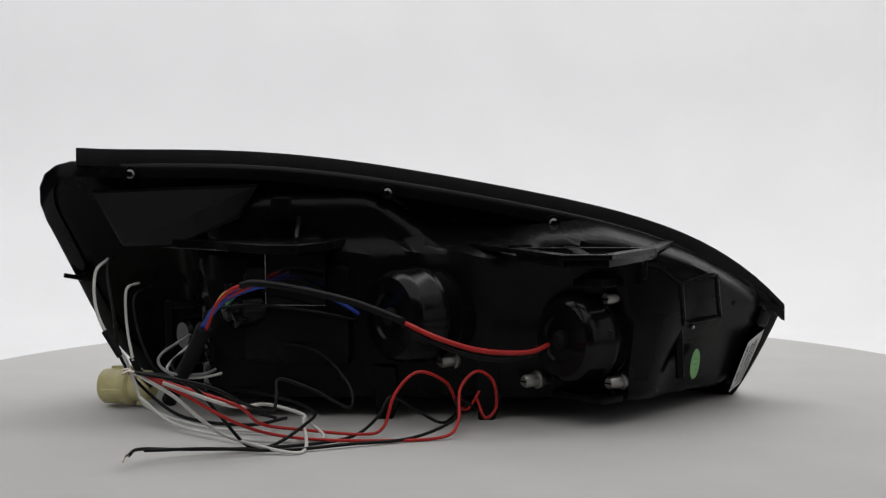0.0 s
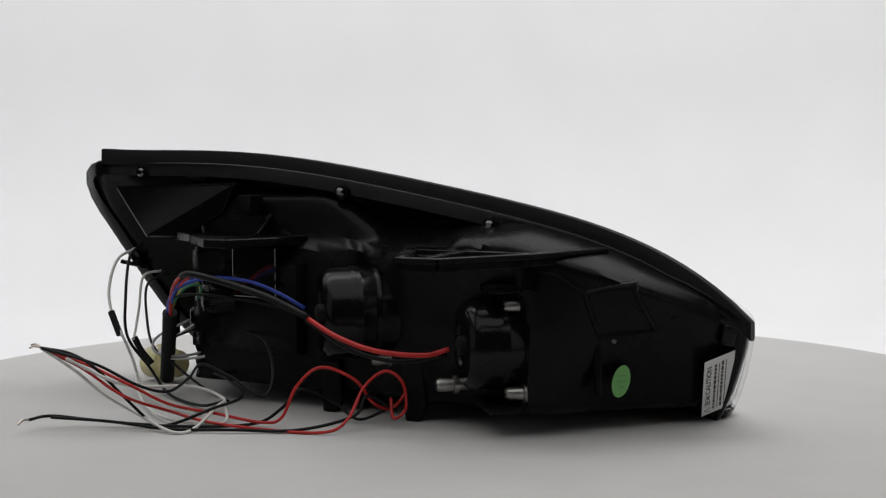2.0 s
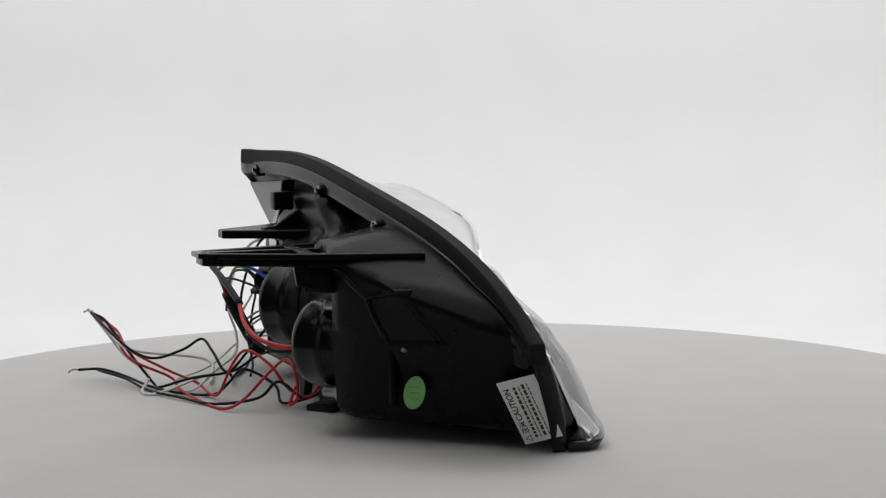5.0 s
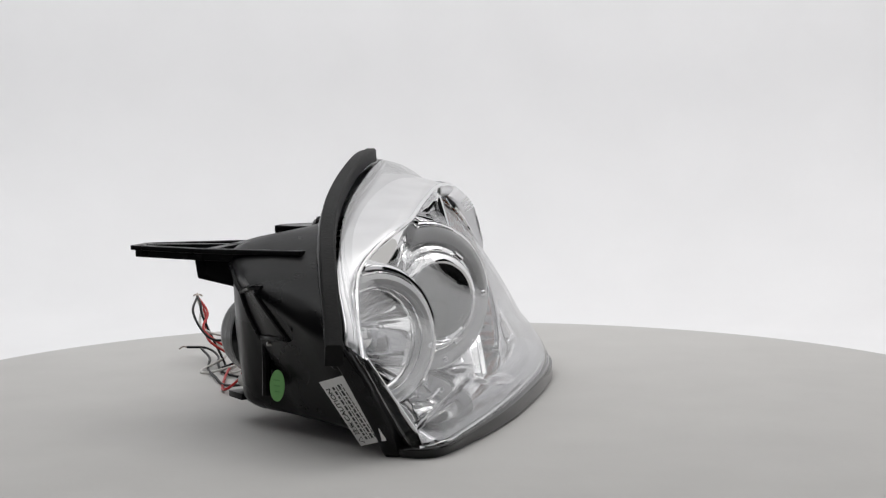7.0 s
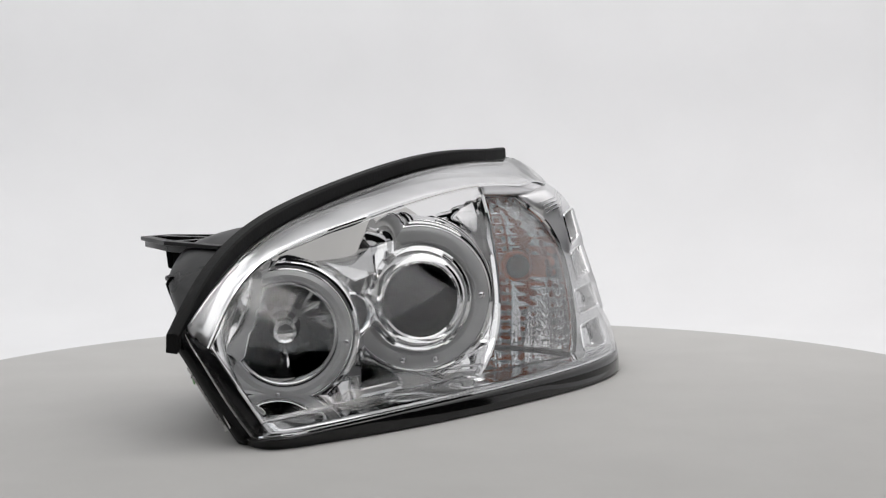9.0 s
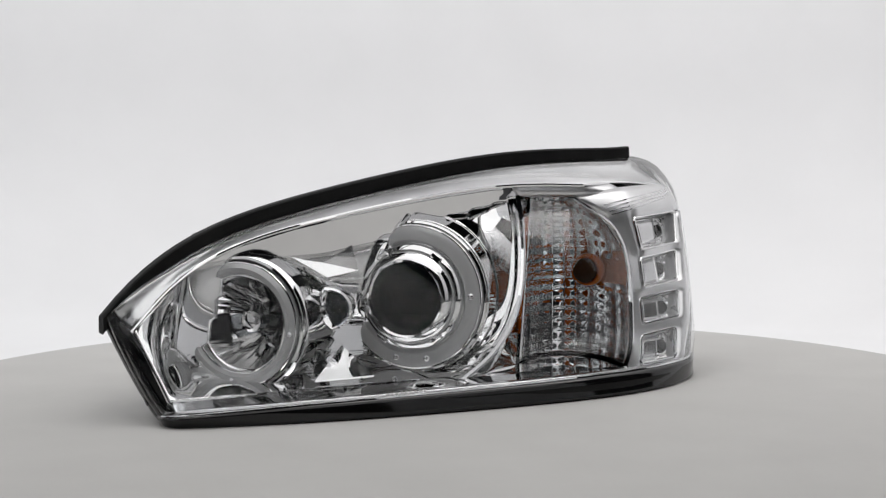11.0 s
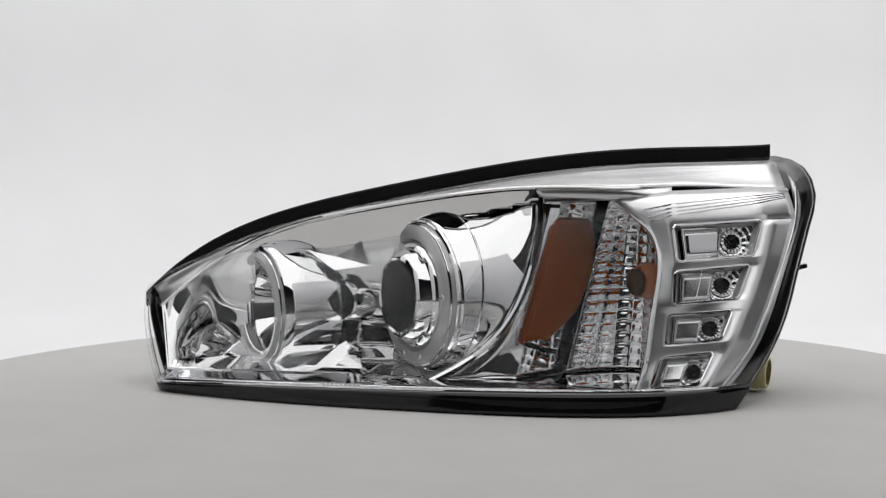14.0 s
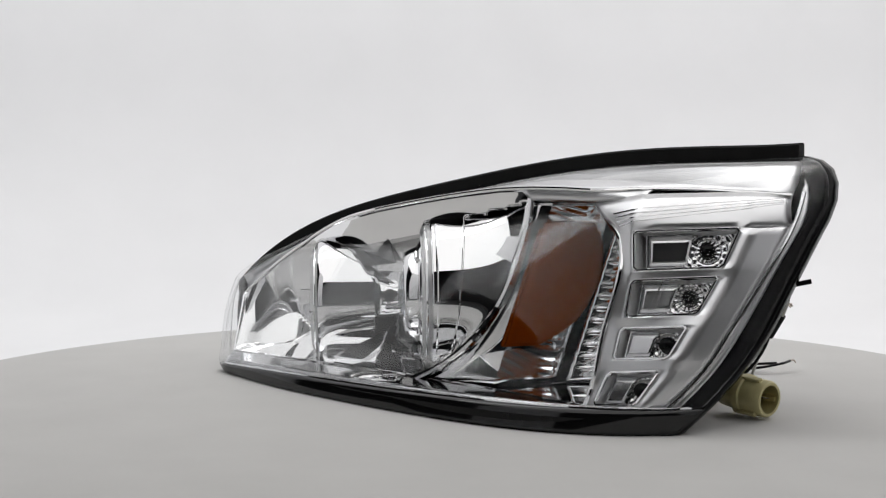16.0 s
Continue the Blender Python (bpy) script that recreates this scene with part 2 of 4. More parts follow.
def rim(u, v):
    """A point of the flat patch between the four edges: u from tip to outer end, v from the bottom up."""
    x_t, x_b = lerp(0.2665, -0.273, u), lerp(0.236, -0.2348, u)
    drop = Vector((0, 0, -0.011))
    t, b = top_edge(x_t) + drop * min(1, 8 * u + 0.2), bottom_edge(x_b)
    l, r = along(SIDE_TIP, v), along(SIDE_OUT, v)
    t0, t1 = along(SIDE_TIP, 1), along(SIDE_OUT, 1)
    b0, b1 = along(SIDE_TIP, 0), along(SIDE_OUT, 0)
    t = t + (t0 - top_edge(0.2665) - drop * 0.2) * (1 - u) ** 6 + (t1 - top_edge(-0.273) - drop) * u ** 6
    b = b + (b0 - bottom_edge(0.236)) * (1 - u) ** 6 + (b1 - bottom_edge(-0.2348)) * u ** 6
    return (t * v + b * (1 - v)) + (l * (1 - u) + r * u) - (t0 * (1 - u) * v + t1 * u * v + b0 * (1 - u) * (1 - v) + b1 * u * (1 - v))


def skin(u, v, inset=0.0):
    """The outer surface of the clear cover."""
    p = rim(u, v)
    w = (min(1.0, u / 0.52) ** 0.95 if u < 0.55 else math.sin(math.pi * lerp(0.03, 0.97, u)) ** 0.55) if 0 < u < 1 else 0
    edge = (1 - (1 - min(1, u / 0.06)) ** 2) * (1 - (1 - min(1, (1 - u) / 0.06)) ** 2) if 0 < u < 1 else 0
    bulge = 0.100 * v * max(0.0, 1 - v) ** 0.50 * (1 - 0.22 * smooth01((v - 0.45) / 0.4) * smooth01((0.75 - u) / 0.3)) * w * edge
    low = 0.006 * math.sin(math.pi * min(1, v / 0.25)) * edge if v < 0.25 else 0
    wrap = 0.027 * (1 - math.exp(-u / 0.010)) * math.exp(-u / 0.10) * math.sin(math.pi * lerp(0.24, 0.92, v)) ** 0.5
    return p + Vector((0, 1, 0)) * (bulge + low - inset - 0.8 * crown(p.x) * smooth01(v / 0.6) * smooth01((1 - v) / 0.12)) + Vector((0.55, 0.8, 0)) * wrap


def spaced(n, power=1.6):
    """Steps from 0 to 1, denser at both ends."""
    out = []
    for i in range(n + 1):
        t = i / n
        out.append(0.5 * (2 * t) ** power if t < 0.5 else 1 - 0.5 * (2 - 2 * t) ** power)
    return out


def loop_points(n=40, m=16, inset=0.0):
    """The border of the lamp as one closed loop."""
    us, vs = [i / n for i in range(n + 1)], [i / m for i in range(m + 1)]
    pts = [rim(u, 0) for u in us] + [rim(1, v) for v in vs[1:]] + [rim(u, 1) for u in us[::-1][1:]] + [rim(0, v) for v in vs[::-1][1:-1]]
    return pts


def closed_sweep(path, section, axes):
    bm = bmesh.new()
    n, rings = len(path), []
    for i, p in enumerate(path):
        d = (path[(i + 1) % n] - path[i - 1]).normalized()
        o, u = axes(p, d)
        rings.append([bm.verts.new(p + o * a + u * b) for a, b in section])
    k = len(section)
    for i in range(n):
        a, b = rings[i], rings[(i + 1) % n]
        for j in range(k):
            bm.faces.new((a[j], a[(j + 1) % k], b[(j + 1) % k], b[j]))
    return bm


def back_y(p, v):
    """How far the moulded body reaches back behind a point of the rim patch."""
    r = rim(0, v)
    dx = max(0.0, r.x - p.x)
    deep = r.y - 1.3 * min(dx, 0.025) - 1.1 * min(max(dx - 0.025, 0), 0.04) - 0.45 * min(max(dx - 0.065, 0), 0.05)
    deep -= 0.034 * (1 - v) * smooth01((dx - 0.065) / 0.03) * smooth01((p.z - 0.004) / 0.02) * smooth01((p.x - 0.122) / 0.016)
    deep = lerp(deep, -0.100, smooth01((0.04 - p.x) / 0.06))
    flange = p.y - 0.012
    roof = lerp(min(0.148, top_edge(min(p.x, 0.26)).z - 0.008), 0.176, smooth01((0.0 - p.x) / 0.06))
    deep = lerp(deep, -0.088, smooth01((p.z - 0.124) / 0.008) * smooth01((0.085 - p.x) / 0.04))
    w = smooth01((p.x + 0.207) / 0.035) * smooth01((roof - p.z) / 0.016)
    return lerp(p.y - 0.006, lerp(flange, min(deep, flange), w), smooth01((p.z - 0.0012) / 0.016))


def body(u, v):
    """The moulded back of the housing."""
    p = rim(u, v)
    e = min(1.0, min(u, 1 - u) / 0.035, v / 0.02, (1 - v) / 0.04)
    y = lerp(p.y - 0.006, back_y(p, v), smooth01(e))
    return Vector((p.x, y, max(p.z, 0.0012 + 0.10 * max(0, -y - 0.02) * smooth01((0.12 - p.z) / 0.1))))


def build_headlight():
    lamp = new("headlight")
    tagged(lamp, "black car headlight with chrome reflectors, clear cover and loose wires", "headlight")

    # moulded body behind the rim
    us, vs = spaced(70, 1.3), spaced(44, 1.7)
    housing = part("housing", grid_mesh([[body(u, v) for u in us] for v in vs]), M_BLACK, lamp, "black moulded plastic housing", sharp=50)
    s = housing.modifiers.new("thick", "SOLIDIFY")
    s.thickness, s.offset = 0.0025, 0

    # border channel that holds the cover
    def axes(p, d):
        o = d.cross(Vector((0, 1, 0))).normalized()
        c = Vector((-0.02, 0, 0.095))
        if o.dot(p - c) < 0:
            o = -o
        return o, Vector((0, 1, 0))
    loop = loop_points()
    for i, p in enumerate(loop):
        loop[i] = p + Vector((0, 0, 0.0006)) if p.z < 0.004 else p
    sec = [(-0.010, -0.012), (0.0, -0.012), (0.0015, -0.0105), (0.0015, -0.002), (0.0, 0.0), (-0.003, 0.001), (-0.010, 0.001)]
    part("border_channel", closed_sweep(loop, sec, axes), M_GLOSS, lamp, "glossy black border channel round the cover", sharp=60)

    # rubber strip along the top
    xs = [lerp(0.2695, -0.2706, (i / 60) ** 0.9) for i in range(61)]
    path = [top_edge(x) for x in xs]

    def strip_axes(i, p, d):
        return Vector((0, 1, 0)), Vector((0, 0, 1))
    sec = [(-0.009, -0.013), (-0.0085, -0.0012), (-0.0075, 0.0), (0.001, 0.0), (0.0025, -0.0015), (0.003, -0.011), (0.001, -0.0135)]
    part("weather_strip", sweep(path, sec, strip_axes), M_RUBBER, lamp, "black rubber strip along the top edge", sharp=40)

    # clear cover
    us, vs = spaced(64, 1.5), spaced(40, 1.7)
    rows = [[skin(lerp(0.004, 0.996, u), lerp(0.086, 0.992, v)) for u in us] for v in vs]
    cover = part("clear_cover", grid_mesh(rows), M_LENS, lamp, "clear glossy plastic front cover", sharp=0)
    s = cover.modifiers.new("thick", "SOLIDIFY")
    s.thickness, s.offset = 0.003, 0
    cover.visible_shadow = False
    # black skirt under the cover
    rows = [[skin(u, v) for u in spaced(64, 1.5)] for v in (0.0, 0.012, 0.03, 0.05, 0.07, 0.09)]
    skirt = part("lower_skirt", grid_mesh(rows), M_SKIRT, lamp, "polished black skirt below the cover", sharp=0)
    s = skirt.modifiers.new("thick", "SOLIDIFY")
    s.thickness, s.offset = 0.004, 0
    part("skirt_bead", tube([skin(lerp(0.01, 0.985, k / 30), 0.092, 0.0028) for k in range(31)], 0.0012, 8, 3), M_CHROME, lamp, "thin bright line along the foot of the cover")
    # thin chrome line that follows the cover's upper and outer side
    line = [skin(u, v, -0.0006) for u, v in ((0.36, 0.915), (0.44, 0.915), (0.515, 0.91), (0.60, 0.895), (0.67, 0.875), (0.725, 0.84), (0.78, 0.79), (0.822, 0.735),
                                             (0.845, 0.67), (0.855, 0.58), (0.856, 0.47), (0.855, 0.40))]
    part("cover_line", tube(line, 0.00045, 6, 6), M_CHROME, cover, "thin chrome line along the cover")
    for k in range(9):
        p, q = skin(0.315 + 0.0075 * k, 0.105, 0.002), skin(0.319 + 0.0075 * k, 0.105, 0.002)
        d = q - p
        part("lettering_bar", block((d.length, 0.0004, 0.0032), Matrix.Translation((p + q) / 2) @ Matrix.Rotation(math.atan2(d.y, d.x), 4, "Z"), 0), M_SATIN, cover, smooth=False)
    build_inside(lamp)
    build_back(lamp)
    build_wiring(lamp)
    return lamp


# ---------------------------------------------------------------- headlight: inside
DIV = spline([(0.0087, 0.0361, 0.0135), (-0.026, 0.0308, 0.032), (-0.0482, 0.0252, 0.0506), (-0.062, 0.0194, 0.0691), (-0.0707, 0.0136, 0.0877),
              (-0.0764, 0.0078, 0.1063), (-0.0803, 0.002, 0.1248), (-0.0825, -0.0035, 0.1434), (-0.082, -0.0088, 0.162)], 4)
SIG = spline([(-0.1587, 0.0418, 0.0095), (-0.166, 0.0412, 0.0281), (-0.169, 0.039, 0.0466), (-0.1713, 0.0354, 0.0652), (-0.1744, 0.0302, 0.0837),
              (-0.1772, 0.0236, 0.1023), (-0.1765, 0.0154, 0.1209), (-0.167, 0.0058, 0.1394), (-0.1407, -0.0054, 0.158)], 4)
EDGE = spline([(-0.219, 0.046, 0.011), (-0.244, 0.028, 0.04), (-0.2615, 0.010, 0.075), (-0.2755, -0.011, 0.11), (-0.2865, -0.033, 0.142), (-0.288, -0.052, 0.168)], 5)
BROW = [(0.252, 0.0665), (0.209, 0.104), (0.165, 0.127), (0.121, 0.141), (0.077, 0.1507), (0.033, 0.1582), (-0.011, 0.1646), (-0.055, 0.1695), (-0.099, 0.171), (-0.143, 0.1692), (-0.2, 0.171), (-0.281, 0.166)]


def at_z(path, z):
    for a, b in zip(path, path[1:]):
        if (a.z - z) * (b.z - z) <= 0 and a.z != b.z:
            return a.lerp(b, (z - a.z) / (b.z - a.z))
    return path[0].copy() if abs(path[0].z - z) < abs(path[-1].z - z) else path[-1].copy()


def brow_z(x):
    for (x0, z0), (x1, z1) in zip(BROW, BROW[1:]):
        if x1 <= x <= x0:
            return lerp(z0, z1, (x - x0) / (x1 - x0))
    return BROW[0][1] if x > BROW[0][0] else BROW[-1][1]


def brow(x):
    y = -0.012 - 0.06 * x if x > -0.15 else lerp(-0.003, -0.047, (-0.15 - x) / 0.131)
    if x > 0.077:
        y = lerp(-0.0166, -0.045, smooth01((x - 0.077) / 0.12)) + 0.012 * smooth01((x - 0.20) / 0.05)
    return Vector((x, y, brow_z(x)))


def tip_side(b):
    return Vector((0.235, 0.0003, 0.0165)).lerp(Vector((0.250, -0.030, 0.0665)), b)


def tray(a, b):
    """The main reflector tray, a from the tip to the divider, b from the lip over floor, back wall and roof to the brow."""
    top = brow_z(lerp(0.252, -0.082, a))
    sec = ((0.0, 0.0, lerp(0.0165, 0.0135, a)), (0.20, 0.75, 0.0215), (0.30, 1.0, 0.032), (1.0, 0.0, top))
    for (b0, h0, z0), (b1, h1, z1) in zip(sec, sec[1:]):
        if b <= b1:
            f = (b - b0) / (b1 - b0)
            hollow, z = lerp(h0, h1, f), lerp(z0, z1, f)
            break
    g = min(1.0, max(0.0, (z - sec[0][2]) / (top - sec[0][2])))
    l, d = tip_side(g), at_z(DIV, z)
    x = lerp(l.x, d.x, a)
    y = lerp(0.0247 - 0.104 * x, brow(x).y, g)
    y = lerp(y, d.y, smooth01((a - 0.94) / 0.06))
    y -= 0.062 * hollow * smooth01(a / 0.12) * smooth01((1 - a) / 0.05)
    if x > 0.04:
        r = along(SIDE_TIP, min(1.0, max(0.0, (z - 0.0012) / 0.0753)))
        dx = max(0.0, r.x - x)
        y = max(y, r.y - 1.3 * min(dx, 0.025) - 1.1 * min(max(dx - 0.025, 0), 0.04) - 0.45 * min(max(dx - 0.065, 0), 0.05) + 0.023)
    return Vector((x, y, z))


def strip_between(inner, outer, rows=4, dip=0.0):
    pts = []
    for k in range(rows + 1):
        f = k / rows
        pts.append([a.lerp(b, f) + Vector((0, -dip * math.sin(math.pi * f), 0)) for a, b in zip(inner, outer)])
    return grid_mesh(pts)


def thicken(ob, t=0.002, offset=-1):
    s = ob.modifiers.new("thick", "SOLIDIFY")
    s.thickness, s.offset = t, offset
    return ob


HIGH, LOW = Vector((0.162, -0.035, 0.066)), Vector((0.0201, -0.0097, 0.0811))


def build_inside(lamp):
    bm = grid_mesh([[tray(a, b / 70) for a in spaced(90, 1.2)] for b in range(71)])
    # openings for the lamp units and for the shroud beside the divider
    gone = []
    for f in bm.faces:
        c = f.calc_center_median()
        if c.x < -0.004 and 0.04 < c.z < lerp(0.141, 0.159, -c.x / 0.08):
            gone.append(f)
            continue
        for at, r in ((HIGH, 0.0535), (LOW, 0.0605)):
            d = c - at
            h = d.dot(FWD)
            if -0.07 < h < -0.001 and (d - FWD * h).length < r:
                gone.append(f)
                break
    bmesh.ops.delete(bm, geom=gone, context="FACES")
    bezel = part("bezel", bm, M_CHROME, lamp, "mirror chrome inner bezel", sharp=40)
    thicken(bezel)
    # ledges between the bezel and the rim
    n = 48
    xs = [lerp(0.252, -0.281, i / n) for i in range(n + 1)]
    inner = [brow(x) for x in xs]
    outer = [skin(lerp(0.02, 0.985, i / n), 0.965, 0.006) for i in range(n + 1)]
    thicken(part("upper_ledge", strip_between(inner, outer, 6, 0.004), M_LEDGE, bezel, "satin silver upper ledge"))
    part("upper_bead", tube([p + Vector((0, 0.002, 0)) for p in inner[::3]], 0.0016, 8, 4), M_CHROME, bezel, "bright chrome bead")
    low_in = [Vector((lerp(0.235, -0.213, i / n), 0.0, 0.0)) for i in range(n + 1)]
    for p in low_in:
        p.y = 0.0247 - 0.104 * p.x if p.x > -0.16 else lerp(0.0413, 0.049, (-0.16 - p.x) / 0.053)
        p.z = 0.0165 if p.x > 0 else lerp(0.0165, 0.0105, -p.x / 0.2)
    low_out = [skin(lerp(0.015, 0.985, i / n), 0.088, 0.005) for i in range(n + 1)]
    # chrome ledge, coloured darker to stand for the dark it reflects
    thicken(part("lower_ledge", strip_between(low_in, low_out, 4, 0.0), M_CHROME_DIM, bezel, "chrome lower ledge, its dark reflection put into the colour"))
    part("lower_bead", tube([p + Vector((0, 0.001, 0.0008)) for p in low_in[::4]], 0.0013, 8, 4), M_CHROME, bezel, "bright chrome bead")
    part("side_bead", tube([tip_side(k / 4) + Vector((0.0, 0.001, 0)) for k in range(5)], 0.0014, 8, 3), M_CHROME, bezel, "bright chrome bead")
    tip_out = [rim(0, k / 8 * 0.97) + Vector((-0.004, 0.0, 0.003)) for k in range(9)]
    thicken(part("side_ledge", strip_between([tip_side(k / 8) for k in range(9)], tip_out, 3), M_GLOSS, bezel, "glossy black side ledge"))
    out_in = [along(EDGE, k / 16) for k in range(17)]
    out_out = [rim(1, k / 16 * 0.97) + Vector((0.004, 0.001, 0.002)) for k in range(17)]
    out_mid = [p.lerp(q, 0.42) for p, q in zip(out_in, out_out)]
    thicken(part("outer_ledge", strip_between(out_in, out_mid, 3, 0.001), M_PANEL, bezel, "silver outer ledge"))
    thicken(part("outer_edge", strip_between(out_mid, out_out, 3, 0.001), M_GLOSS, bezel, "glossy black outer edge"))
    part("outer_bead", tube(out_in[::2], 0.0016, 8, 4), M_SATIN, bezel, "satin silver bead")
    # shallow dome pressed into the floor
    m = Matrix.Translation((0.030, 0.043, 0.0170)) @ Matrix.Rotation(radians(-6), 4, "Z") @ Matrix.Diagonal((1.0, 0.62, 1, 1))
    part("floor_dome", revolve([(0.0, 0.0042), (0.012, 0.0038), (0.022, 0.0022), (0.027, 0.0006), (0.029, 0.0006), (0.030, -0.002)], m, 56), M_CHROME, bezel, "shallow chrome dome in the bezel's floor", sharp=20)
    # facets of the tray
    for pts in (((0.116, 0.000, 0.0205), (0.066, 0.004, 0.0205), (0.078, -0.028, 0.042)),
                ((0.122, -0.030, 0.118), (0.076, -0.021, 0.140), (0.064, -0.022, 0.104), (0.094, -0.020, 0.100))):
        bm = bmesh.new()
        bm.faces.new([bm.verts.new(p) for p in pts])
        thicken(part("facet", bm, M_CHROME, bezel, smooth=False), 0.002)
    build_high_beam(lamp)
    build_projector(lamp)
    build_park(lamp)
    build_turn_signal(lamp)
    build_led_panel(lamp)


def build_high_beam(lamp):
    m = frame_of(HIGH, FWD)
    unit = part("high_beam", revolve([(0.0495, -0.002), (0.051, 0.0005), (0.053, 0.0), (0.055, -0.003), (0.0555, -0.008), (0.0555, -0.05), (0.053, -0.05), (0.053, -0.006), (0.0495, -0.006)], m, 72, True),
                M_CHROME, lamp, "round chrome high beam bucket")
    # bowl: smooth below, fluted in wide strips above
    rows = []
    for i in range(13):
        f = i / 12
        r, h = 0.0385 * math.sqrt(1 - f * 0.95), -0.004 - 0.048 * f
        row = []
        for k in range(97):
            q = 2 * math.pi * k / 96
            flute = 0.0011 * abs(math.sin(8 * q)) * smooth01(math.sin(q) * 3 - 0.4) * math.sin(math.pi * min(1, f * 1.1))
            row.append(m @ Vector(((r - flute) * math.cos(q), (r - flute) * math.sin(q), h)))
        rows.append(row)
    bm = grid_mesh(rows)
    bmesh.ops.remove_doubles(bm, verts=bm.verts, dist=1e-5)
    thicken(part("bowl", bm, M_CHROME, unit, "chrome bowl with fluted upper half", sharp=40), 0.001)
    halo = part("halo_ring", revolve([(0.038, -0.003), (0.0385, 0.003), (0.041, 0.0062), (0.0445, 0.0064), (0.0478, 0.004), (0.049, -0.002), (0.0478, -0.006), (0.039, -0.006)], m, 80, True),
                M_HALO, unit, "frosted clear halo ring")
    for r in (0.0383, 0.0484):
        part("halo_edge", revolve([(r + 0.0009 * math.cos(q), 0.0028 + 0.0009 * math.sin(q)) for q in (2 * math.pi * k / 8 for k in range(8))], m, 72, True), M_CHROME, unit, "thin chrome edge")
    for a in (-8, 172, 262):
        p = m @ Vector((0.0445 * math.cos(radians(a)), 0.0445 * math.sin(radians(a)), 0.005))
        part("halo_clip", revolve([(0, 0.0025), (0.0014, 0.0022), (0.0022, 0.0012), (0.0022, -0.001), (0, -0.001)], frame_of(p, FWD), 14), M_SATIN, unit)
    part("bulb_shield", revolve([(0, 0.0), (0.006, -0.001), (0.0085, -0.004), (0.009, -0.016), (0.0085, -0.02), (0.0, -0.02)], frame_of(m @ Vector((0, 0, -0.012)), FWD), 28), M_CHROME, unit, "chrome bulb shield")
    for k, (dx, dy) in enumerate(((0.007, 0.006), (-0.007, 0.006), (0, -0.0085))):
        part("shield_leg", tube([m @ Vector((dx, dy, -0.03)), m @ Vector((dx * 1.5, dy * 1.5, -0.038)), m @ Vector((dx * 2.0, dy * 2.0, -0.048))], 0.0016, 8, 4), M_CHROME, unit)
    part("bulb", revolve([(0, 0.006), (0.003, 0.005), (0.0048, 0.001), (0.005, -0.014), (0.006, -0.018)], frame_of(m @ Vector((0, 0, -0.03)), FWD), 24), M_GLASS, unit, "clear halogen bulb")


